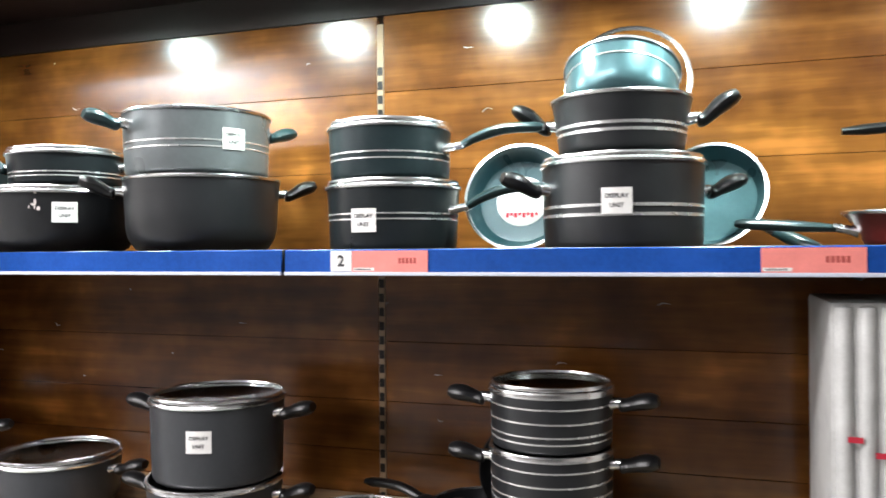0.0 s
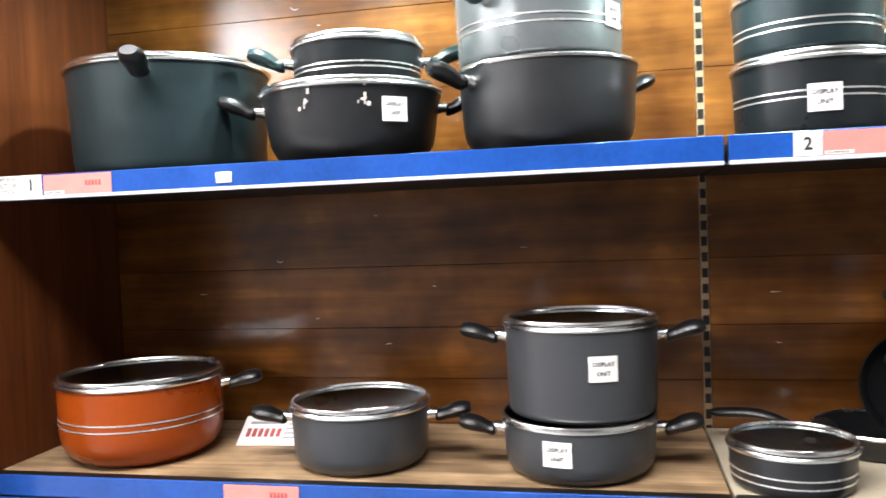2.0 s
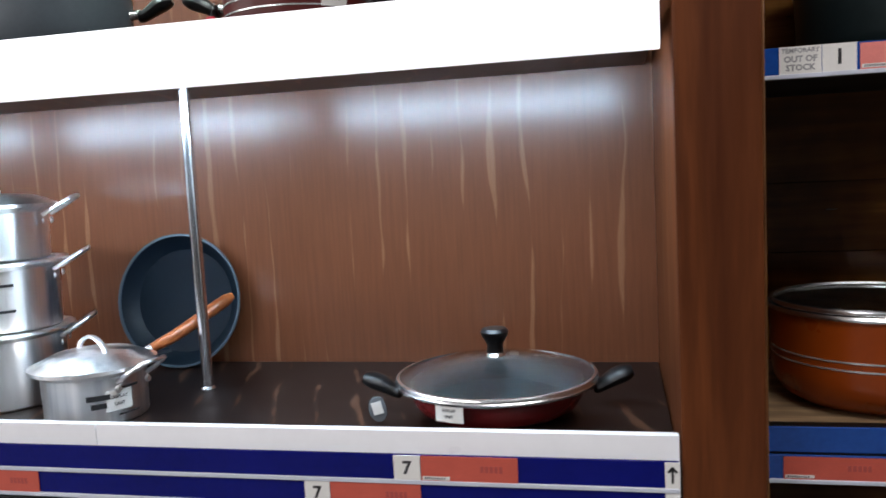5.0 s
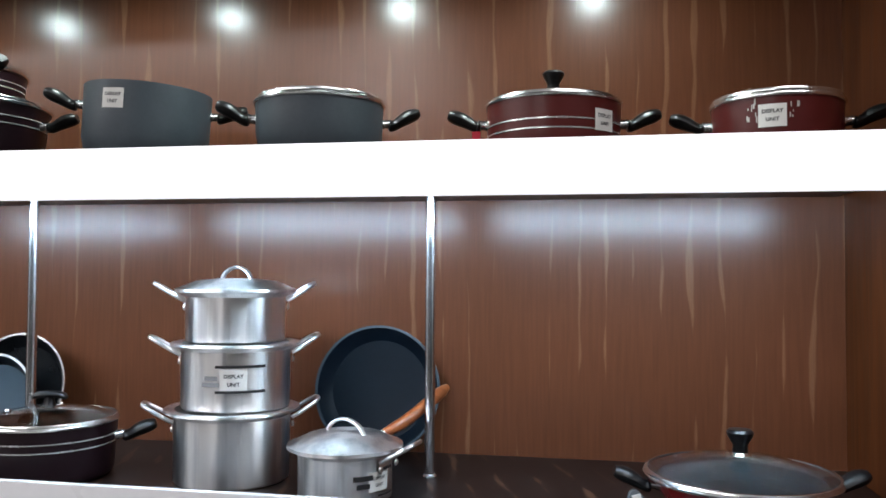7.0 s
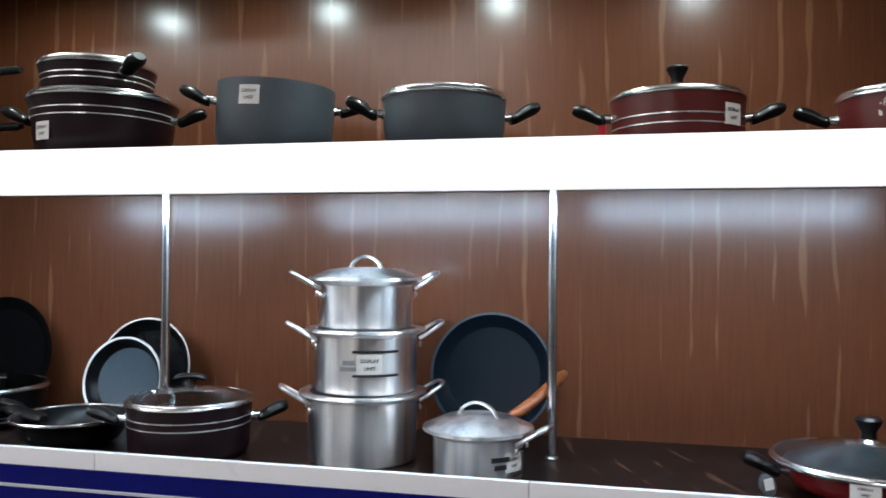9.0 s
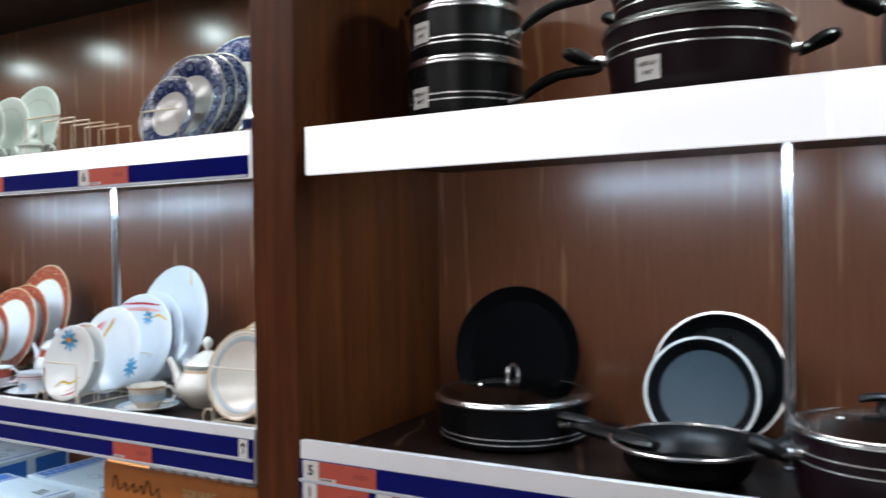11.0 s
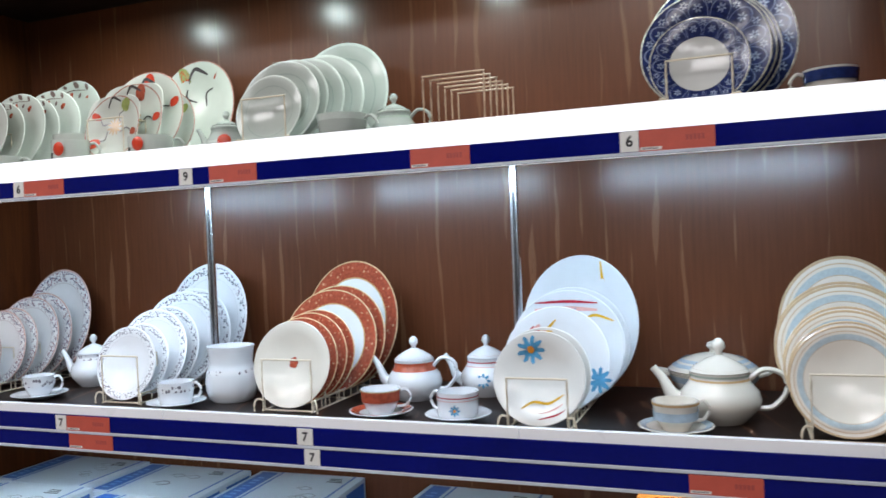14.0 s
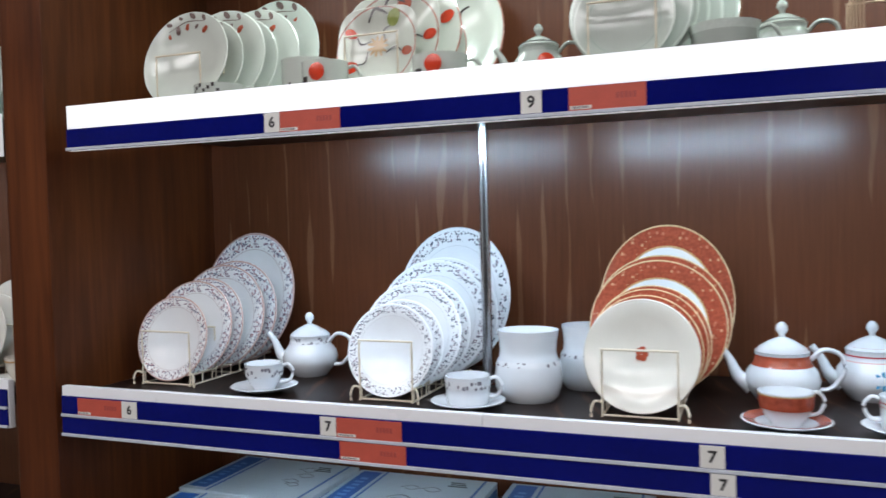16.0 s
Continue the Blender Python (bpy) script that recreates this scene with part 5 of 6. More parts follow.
def teapot(x, y, z, s, mat, label, bands=(), lid_bands=(), squat=1.0, turn=0, name="teapot"):
    """s: the body's radius; spout towards -x before the turn."""
    k = thing(name, pose(x, y, z, 0, 0, turn), label, "teapot", "tea things")
    H = s * 1.42 / squat ** 0.5
    prof = [(0, 0.004), (s * 0.55, 0.004), (s * 0.6, 0), (s * 0.64, 0.003), (s * 0.72, H * 0.1), (s * 0.95, H * 0.30), (s, H * 0.46), (s * 0.93, H * 0.64), (s * 0.76, H * 0.80), (s * 0.70, H * 0.92), (s * 0.72, H), (s * 0.66, H), (s * 0.66, H * 0.9), (0, H * 0.88)]
    body = part("body", lathe(prof, 48), mat, k)
    def rad(u):
        pts = [(q[1] / H, q[0]) for q in prof[3:11]]
        for (u0, r0), (u1, r1) in zip(pts, pts[1:]):
            if u0 <= u <= u1:
                return r0 + (r1 - r0) * (u - u0) / max(1e-6, u1 - u0)
        return s * 0.7
    for u0, u1, m in bands:
        us = [u0 + (u1 - u0) * j / 6 for j in range(7)]
        part("band", lathe([(rad(u) + 0.0009, H * u) for u in us], 48), m, body)
    lid = part("lid", lathe([(s * 0.70, H + 0.0005), (s * 0.72, H + 0.003), (s * 0.6, H + s * 0.16), (s * 0.35, H + s * 0.32), (s * 0.12, H + s * 0.42), (0, H + s * 0.43)], 40), mat, k)
    for r0, r1, m in lid_bands:
        part("band", lathe([(s * r0, H + s * (0.003 / s + 0.30 * (0.72 - r0)) + 0.002), (s * r1, H + s * (0.003 / s + 0.30 * (0.72 - r1)) + 0.004)], 40), m, lid)
    part("knob", moved(lathe([(0, 0), (s * 0.09, 0), (s * 0.08, s * 0.1), (s * 0.16, s * 0.22), (s * 0.15, s * 0.34), (s * 0.07, s * 0.44), (0, s * 0.46)], 20), pose(0, 0, H + s * 0.40)), mat, lid)
    sp = smooth_path([(-s * 0.80, 0, H * 0.34), (-s * 1.15, 0, H * 0.50), (-s * 1.38, 0, H * 0.84), (-s * 1.62, 0, H * 1.08)], 4)
    part("spout", tube(sp, [s * f for f in (0.30, 0.27, 0.24, 0.21, 0.19, 0.17, 0.15, 0.135, 0.12, 0.11, 0.105, 0.10, 0.10)], 12), mat, k)
    hp = smooth_path([(s * 0.70, 0, H * 0.84), (s * 1.05, 0, H * 1.06), (s * 1.5, 0, H * 0.96), (s * 1.56, 0, H * 0.62), (s * 1.25, 0, H * 0.32), (s * 0.92, 0, H * 0.28)], 4)
    part("handle", tube(hp, s * 0.085, 10, 0.8), mat, k)
    return k


def flower(parent, m, s=0.02):
    """A hand-painted blue flower with an orange heart."""
    f = part("painted_flower", joined(*[moved(lathe([(0, 0.0004), (s * 0.24, 0.0003), (s * 0.24, 0), (0, 0)], 12, 0.75, 1.5), pose(0, 0, 0, 0, 0, 45 * k) @ pose(0, s * 0.62, 0)) for k in range(8)]), "paint_blue", parent, "painted blue petals", m=m)
    part("flower_heart", moved(lathe([(0, 0.0008), (s * 0.24, 0.0006), (s * 0.24, 0), (0, 0)], 14), pose(0, 0, 0.0001)), "paint_orange", f, "painted orange heart")


def paint_stroke(parent, pts, width, mat, m):
    pts = smooth_path([(*p, 0) for p in pts], 5)
    bm = bmesh.new()
    left, right = [], []
    for k, p in enumerate(pts):
        d = (pts[min(k + 1, len(pts) - 1)] - pts[max(k - 1, 0)]).normalized()
        n = Vector((-d.y, d.x, 0)) * width * (0.35 + 0.65 * math.sin(math.pi * (k + 0.5) / len(pts)))
        left.append(bm.verts.new(p + n))
        right.append(bm.verts.new(p - n))
    for k in range(len(pts) - 1):
        bm.faces.new((left[k], right[k], right[k + 1], left[k + 1]))
    return part("painted_stroke", bm, mat, parent, m=m, smooth=False)


def glaze_height(r, x, y, square=False):
    """Height of a plate's upper face at a point."""
    d = math.hypot(x, y)
    if square and d > 1e-6:
        d *= ((abs(x) ** 4 + abs(y) ** 4) ** 0.25 / d) / 0.90
    u = min(1.0, d / r)
    line = [(0.0, 0.024), (0.58, 0.03), (0.70, 0.10), (1.0, 0.153)]
    for (u0, h0), (u1, h1) in zip(line, line[1:]):
        if u <= u1:
            return r * (h0 + (h1 - h0) * (u - u0) / (u1 - u0)) + 0.0009
    return r * 0.153


def painted_spot(parent, r, x, y, size, mat, petals=0, square=False, name="painted_spot", turn=0.0, long=1.0):
    """A dab of glaze that follows the plate; x, y and size are shares of its radius."""
    bm = bmesh.new()
    rings = []
    n = 40 if petals else 20
    for f in (0.0, 0.35, 0.7, 1.0):
        ring = []
        for k in range(n):
            a = 2 * math.pi * k / n
            s = size * r * f * ((0.25 + 0.75 * abs(math.cos(petals * a / 2)) ** 0.7) if petals else 1.0)
            px, py = s * math.cos(a) * long, s * math.sin(a)
            px, py = px * math.cos(turn) - py * math.sin(turn) + x * r, px * math.sin(turn) + py * math.cos(turn) + y * r
            ring.append(bm.verts.new((px, py, glaze_height(r, px, py, square))))
            if f == 0.0:
                break
        rings.append(ring)
    for p, q in zip(rings, rings[1:]):
        for k in range(n):
            vs = [p[k % len(p)], q[k], q[(k + 1) % n]] + ([p[(k + 1) % n]] if len(p) > 1 else [])
            bm.faces.new(vs)
    return part(name, bm, mat, parent)


def painted_line(parent, r, pts, width, mat, square=False, name="painted_line"):
    pts = smooth_path([(p[0] * r, p[1] * r, 0) for p in pts], 5)
    bm = bmesh.new()
    left, right = [], []
    for k, p in enumerate(pts):
        d = (pts[min(k + 1, len(pts) - 1)] - pts[max(k - 1, 0)]).normalized()
        n = Vector((-d.y, d.x, 0)) * width * r * (0.35 + 0.65 * math.sin(math.pi * (k + 0.5) / len(pts)))
        for row, q in ((left, p + n), (right, p - n)):
            row.append(bm.verts.new((q.x, q.y, glaze_height(r, q.x, q.y, square) + 0.0003)))
    for k in range(len(pts) - 1):
        bm.faces.new((left[k], right[k], right[k + 1], left[k + 1]))
    return part(name, bm, mat, parent)


# display sets on the lower shelf
Z = FLOOR_C
BASIC = [(0.092, 0.0), (0.095, 0.04), (0.112, 0.085), (0.114, 0.115), (0.128, 0.17), (0.132, 0.215), (0.158, 0.275)]
plate_set(-4.975, 0.165, Z, 0.03, [(0.095, 0), (0.110, 0.06), (0.112, 0.095), (0.126, 0.15), (0.130, 0.19), (0.164, 0.25)], ["pink_sprig"], "white plate with a purple-pink sprigged rim in a wire rack", "pink sprig dinner set", w=0.08)
plate_set(-4.43, 0.145, Z, 0.03, [(0.092, 0), (0.094, 0.04), (0.110, 0.085), (0.112, 0.125), (0.130, 0.18), (0.132, 0.22), (0.166, 0.28)], ["blue_sprig"], "white plate with a grey-blue sprigged rim in a wire rack", "blue sprig dinner set", w=0.07)
plate_set(-3.947, 0.14, Z, 0.02, [(0.100, 0), (0.102, 0.03), (0.106, 0.065), (0.108, 0.095), (0.130, 0.16), (0.134, 0.195), (0.164, 0.26)], ["cream", "red_rim"], "plate with a brick-red patterned rim in a wire rack", "red rim dinner set", w=0.08)
plate_set(-3.352, 0.083, Z, 0.025, [(0.093, 0), (0.095, 0.03), (0.112, 0.11), (0.126, 0.19), (0.128, 0.225), (0.163, 0.295)], ["offwhite_warm", "offwhite_warm", "porcelain"], "white plate with painted blue flowers and stripes", "flower dinner set", w=0.075, hoop=0.103)
plate_set(-2.805, 0.10, Z, 0.025, [(0.098, 0), (0.100, 0.03), (0.108, 0.07), (0.110, 0.10), (0.128, 0.17), (0.130, 0.2), (0.154, 0.28)], ["blue_band"], "cream plate with blue and gold bands in a wire rack", "blue band dinner set", w=0.078)

# painted decoration of single plates
def named(group, k):
    return [o for o in bpy.data.objects if o.get("group") == group and o.type == "MESH" and o.get("category") == "plate"][k]


p0 = named("red rim dinner set", 0)
part("painted_motif", joined(*[moved(lathe([(0, 0.0004), (0.006, 0.0003), (0.006, 0), (0, 0)], 10), pose(0.006 * math.cos(k * 1.3), 0.008 * math.sin(k * 1.3), 0)) for k in range(5)]), "paint_brick", p0, "small red motif", m=pose(0, 0.004, 0.0032))
p0 = named("flower dinner set", 0)
r0 = 0.093
painted_spot(p0, r0, -0.20, 0.60, 0.31, "paint_blue", 9, name="painted_flower")
painted_spot(p0, r0 * 1.004, -0.20, 0.60, 0.075, "paint_orange", name="flower_heart").location.z = 0.0022
paint_stroke(p0, [(-0.035, -0.060), (-0.01, -0.046), (0.02, -0.048), (0.05, -0.030)], 0.0026, "paint_yellow", pose(0, 0, r0 * 0.1 + 0.0006))
paint_stroke(p0, [(-0.02, -0.073), (0.02, -0.066), (0.055, -0.045)], 0.003, "paint_pink", pose(0, 0, r0 * 0.106))
paint_stroke(p0, [(0.0, -0.080), (0.035, -0.070), (0.062, -0.055)], 0.0016, "paint_red", pose(0, 0, r0 * 0.128))
p0 = named("flower dinner set", 1)
for k, mt in enumerate(("paint_red", "paint_pink", "paint_yellow")):
    painted_line(p0, 0.095, [(-0.5 + 0.16 * k, 0.80 + 0.05 * k), (-0.1 + 0.14 * k, 0.93 - 0.01 * k)], 0.020, mt)
p0 = named("flower dinner set", 2)
for off, wd, mt in ((0.0, 0.030, "paint_red"), (0.11, 0.055, "paint_pink"), (0.42, 0.030, "paint_yellow")):
    painted_line(p0, 0.112, [(-0.92 + off, -0.08 + off * 0.3), (-0.74 + off, 0.30 + off * 0.3), (-0.44 + off, 0.62 + off * 0.3)], wd, mt)
painted_spot(p0, 0.112, 0.80, -0.36, 0.25, "paint_blue", 9, name="painted_flower")
p0 = named("flower dinner set", 3)
for yy, wd, mt in ((0.80, 0.024, "paint_red"), (0.68, 0.040, "paint_pink")):
    painted_line(p0, 0.126, [(-0.58, yy - 0.03), (0.0, yy), (0.52, yy - 0.03)], wd, mt)
painted_spot(p0, 0.126, 0.10, 0.52, 0.17, "paint_blue", 9, name="painted_flower")
painted_line(p0, 0.126, [(0.30, 0.52), (0.5, 0.56), (0.80, 0.46)], 0.024, "paint_yellow")
painted_line(p0, 0.126, [(-0.92, 0.30), (-0.70, 0.40), (-0.50, 0.36)], 0.020, "paint_yellow")
painted_spot(p0, 0.1262, 0.10, 0.52, 0.04, "paint_orange", name="flower_heart")
p0 = named("flower dinner set", 5)
painted_line(p0, 0.163, [(0.28, 0.90), (0.32, 0.62), (0.44, 0.44)], 0.020, "paint_yellow")
painted_line(p0, 0.163, [(0.64, 0.60), (0.70, 0.36), (0.74, 0.06)], 0.022, "paint_red")
painted_line(p0, 0.163, [(0.56, 0.60), (0.62, 0.36), (0.66, 0.06)], 0.030, "paint_pink")

# cups, saucers and pots between the sets
cup(-4.722, 0.155, Z, "porcelain", "white cup with a purple sprig band", [(0.030, 0.050, "paint_sprig")], 0.040, handle=25)
cup(-4.262, 0.135, Z, "porcelain", "white cup with a grey sprig band", [(0.034, 0.050, "paint_sprig")], 0.042, handle=15, straight=True)
cup(-3.716, 0.135, Z, "porcelain", "white cup with a broad brick-red band", [(0.030, 0.052, "paint_brick"), (0.052, 0.054, "paint_gold")], 0.043, saucer_bands=((0.048, 0.066, "paint_brick"),), handle=25)
fc = cup(-3.538, 0.135, Z, "porcelain", "white cup with a painted blue flower", [(0.046, 0.048, "paint_red"), (0.040, 0.0415, "paint_pink")], 0.044, handle=170, straight=True)
flower(fc, pose(0.008, -0.0432, 0.022, 86, 0, 8), 0.012)
cup(-3.098, 0.115, Z, "cream", "cream cup with blue and gold bands", [(0.022, 0.038, "paint_sky"), (0.050, 0.054, "paint_gold")], 0.043, saucer="cream", saucer_bands=((0.054, 0.066, "paint_sky"),), handle=25)
teapot(-4.725, 0.35, Z, 0.064, "porcelain", "white teapot with a fine sprig band", [(0.84, 0.99, "paint_sprig")], turn=8)
teapot(-3.715, 0.325, Z, 0.066, "porcelain", "white teapot with a brick-red band", [(0.76, 0.97, "paint_brick")], ((0.64, 0.70, "paint_brick"),), turn=4)
tp = teapot(-3.558, 0.40, Z, 0.064, "porcelain", "white teapot with a painted blue flower and red lines", [(0.90, 0.93, "paint_red"), (0.80, 0.82, "paint_pink")], ((0.5, 0.54, "paint_red"), (0.62, 0.65, "paint_pink")), turn=6)
flower(tp, pose(0.004, -0.0615, 0.044, 84, 0, 0), 0.018)
teapot(-3.022, 0.23, Z, 0.078, "cream", "cream teapot with gold and grey bands", [(0.86, 0.90, "paint_gold"), (0.94, 0.98, "paint_sage")], ((0.58, 0.66, "paint_gold"),), squat=1.3, turn=2)
tur = thing("tureen", pose(-3.04, 0.425, Z), "lidded cream tureen with blue bands", "tureen", "tea things")
part("bowl", lathe([(0, 0.003), (0.04, 0.003), (0.044, 0), (0.05, 0.004), (0.082, 0.03), (0.094, 0.06), (0.098, 0.066), (0.093, 0.067), (0.075, 0.03), (0, 0.02)], 48), "cream", tur)
part("band", lathe([(0.0895, 0.046), (0.0955, 0.060), (0.0963, 0.060), (0.0903, 0.046)], 48), "paint_sky", tur)
lidt = part("lid", lathe([(0.095, 0.068), (0.097, 0.071), (0.075, 0.088), (0.04, 0.101), (0.012, 0.106), (0, 0.106)], 48), "cream", tur)
part("band", lathe([(0.088, 0.0788), (0.066, 0.0938)], 48), "paint_sky", lidt)
part("knob", lathe([(0, 0.104), (0.008, 0.105), (0.007, 0.112), (0.014, 0.12), (0.012, 0.128), (0, 0.132)], 20), "cream", lidt)
for s in (-1, 1):
    part("handle", tube(smooth_path([(s * 0.090, -0.02, 0.058), (s * 0.112, -0.014, 0.064), (s * 0.118, 0, 0.066), (s * 0.112, 0.014, 0.064), (s * 0.090, 0.02, 0.058)], 3), 0.0045, 8), "cream", tur)


def jug(x, y, z, r, h, mat, label, band):
    j = thing("jar", pose(x, y, z), label, "jar", "tea things")
    part("body", lathe([(0, 0.003), (r * 0.78, 0.003), (r * 0.82, 0), (r * 0.95, h * 0.07), (r * 1.03, h * 0.20), (r * 1.05, h * 0.34), (r * 0.99, h * 0.52), (r * 0.90, h * 0.62), (r * 0.87, h * 0.70), (r * 0.89, h * 0.84), (r * 0.95, h), (r * 0.91, h), (r * 0.82, h * 0.66), (0, h * 0.1)], 40, 1.0, 0.9), mat, j)
    part("band", lathe([(r * 0.945, h * 0.58), (r * 0.995, h * 0.51), (r * 1.008, h * 0.51), (r * 0.958, h * 0.58)], 40, 1.0, 0.9), band, j)
    return j


jug(-4.172, 0.235, Z, 0.063, 0.136, "porcelain", "white porcelain jar with a waisted neck and sprig band", "paint_sprig")
jug(-4.08, 0.37, Z, 0.058, 0.13, "porcelain", "white porcelain jar behind another", "paint_sprig")

# display sets on the upper shelf
Z = TOP_C
LEAF = [(0.108, 0), (0.104, 0.05), (0.120, 0.095), (0.116, 0.14), (0.132, 0.19), (0.152, 0.26)]
POPPY = [(0.094, 0), (0.114, 0.05), (0.128, 0.09), (0.106, 0.15), (0.158, 0.25)]
plate_set(-4.885, 0.13, Z, 0.05, LEAF, ["leaf"], "off-white plate with a dark leaf sprig in a wire rack", "leaf dinner set", oval=0.86, w=0.07)
plate_set(-4.445, 0.15, Z, 0.06, POPPY, ["poppy"], "cream plate painted with red poppies and dark stems", "poppy dinner set", oval=0.86, square=True, w=0.07)
plate_set(-3.965, 0.12, Z, 0.055, [(0.086, 0), (0.106, 0.035), (0.110, 0.06), (0.116, 0.11), (0.126, 0.17), (0.150, 0.25)], ["celadon"], "pale green-white plate with fine rim lines", "celadon dinner set", oval=0.92, w=0.07)
plate_set(-3.035, 0.12, Z, 0.06, [(0.090, 0), (0.120, 0.045), (0.124, 0.075), (0.128, 0.105), (0.156, 0.17)], ["willow"], "cobalt blue patterned plate with a pale centre", "cobalt dinner set", oval=0.95, w=0.072, hoop=0.10)
for k, (r, off) in enumerate(LEAF):
    p0 = named("leaf dinner set", k)
    painted_line(p0, r, [(-0.5, 0.62), (-0.1, 0.80), (0.35, 0.78)], 0.010, "paint_sepia")
    for q in range(9):
        a = radians(132 - q * 9)
        rr = 0.80 + (0.11 if q % 2 else -0.09)
        painted_spot(p0, r, rr * math.cos(a), rr * math.sin(a), 0.032 + 0.010 * (q % 3), "paint_sepia" if q % 4 else "paint_brick", name="painted_leaf", turn=a + (0.9 if q % 2 else -0.5), long=1.7)
for k, (r, off) in enumerate(POPPY):
    p0 = named("poppy dinner set", k)
    sq = k < 2
    big = 0.72 if sq else 0.78
    for q, a in enumerate((150 - 9 * k, 62 + 13 * k, -12 + 17 * k, 215 + 8 * k)):
        a = radians(a)
        x, y = big * math.cos(a), big * math.sin(a)
        painted_spot(p0, r, x, y, 0.135 if q % 2 else 0.10, ("paint_poppy", "paint_green", "paint_brick", "paint_poppy")[(q + k) % 4], square=sq, name="painted_poppy", turn=a, long=1.35)
        painted_line(p0, r, [(x * 0.80, y * 0.80), (x * 0.55 - y * 0.12, y * 0.55 + x * 0.12), (x * 0.3 + y * 0.1, y * 0.3 - x * 0.1)], 0.02, "paint_dark", sq)
    painted_line(p0, r, [(-0.24, 0.58), (-0.10, 0.84), (0.06, 0.80), (0.2, 0.72)], 0.034, "paint_dark", sq)
    if sq:
        painted_spot(p0, r, 0, 0.05, 0.26, "paint_gold", 11, True, "painted_flower")
rack(-3.53, 0.16, 0.46, Z, [0.0, 0.045, 0.09, 0.135, 0.18, 0.225], 0.085, 0.135, "empty tan wire plate rack on the upper shelf", "wire_rust")
lc = cup(-4.79, 0.13, Z, "offwhite", "off-white cup with a dark leaf sprig", (), 0.052, 0.048, handle=20, straight=True, with_saucer=False)
jc = cup(-4.645, 0.24, Z, "offwhite", "tall off-white mug with a dark leaf sprig", (), 0.056, 0.105, handle=60, straight=True, with_saucer=False)
for c, rr, hh in ((lc, 0.052, 0.03), (jc, 0.056, 0.035)):
    for q in range(7):
        part("painted_leaf", patch(rr * 0.998, -128 + 11 * q, -121 + 11 * q, hh + 0.005 * (q % 3), hh + 0.006 + 0.006 * (q % 3), 3), "paint_dark", c, "painted dark leaf")
for x, y, r, h in ((-4.53, 0.11, 0.045, 0.068), (-4.30, 0.13, 0.052, 0.062)):
    c = cup(x, y, Z, "offwhite", "squarish white cup painted with a red poppy", (), r, h, handle=30, straight=True, with_saucer=False)
    part("painted_poppy", moved(lathe([(0, 0.0012), (0.016, 0.0006), (0.017, 0), (0, 0)], 16), pose(0.006, -r * 0.995, h * 0.66, 90, 0, 0)), "paint_poppy", c, "painted red poppy")
    part("painted_stem", patch(r * 1.0, -128, -110, h * 0.1, h * 0.55), "paint_dark", c, "painted dark stem")
sug = teapot(-4.13, 0.20, Z, 0.052, "celadon", "small lidded porcelain pot painted with red poppies", (), ((0.6, 0.66, "paint_dark"),), turn=0, name="sugar_pot")
part("painted_poppy", moved(lathe([(0, 0.003), (0.014, 0.001), (0.016, 0), (0, 0)], 16), pose(0.0245, -0.0455, 0.040, 84, 0, 28)), "paint_poppy", sug, "painted red poppy")
cup(-3.805, 0.18, Z, "celadon", "pale green-white bowl cup", (), 0.058, 0.075, handle=0, with_saucer=False)
teapot(-3.712, 0.26, Z, 0.056, "celadon", "pale green-white teapot with a grey line", [(0.84, 0.9, "paint_sage")], ((0.55, 0.66, "paint_sage"),), turn=0)
cup(-2.81, 0.20, Z, "cream", "cream cup with a cobalt patterned band", [(0.040, 0.060, "paint_cobalt")], 0.047, 0.064, saucer="cream", saucer_bands=((0.045, 0.066, "paint_cobalt"),), handle=190)
# the next bay, seen past the last divider
plate_set(-5.52, 0.12, FLOOR_C, 0.03, BASIC, ["cream"], "cream plate in a wire rack beyond the divider", "cream dinner set", w=0.075)
plate_set(-5.55, 0.12, TOP_C, 0.03, BASIC[:5], ["celadon"], "pale green-white plate in a wire rack beyond the divider", "pale dinner set", w=0.075)
cup(-5.335, 0.10, FLOOR_C, "cream", "cream cup with a gold band", [(0.046, 0.05, "paint_gold")], 0.043, saucer="cream")


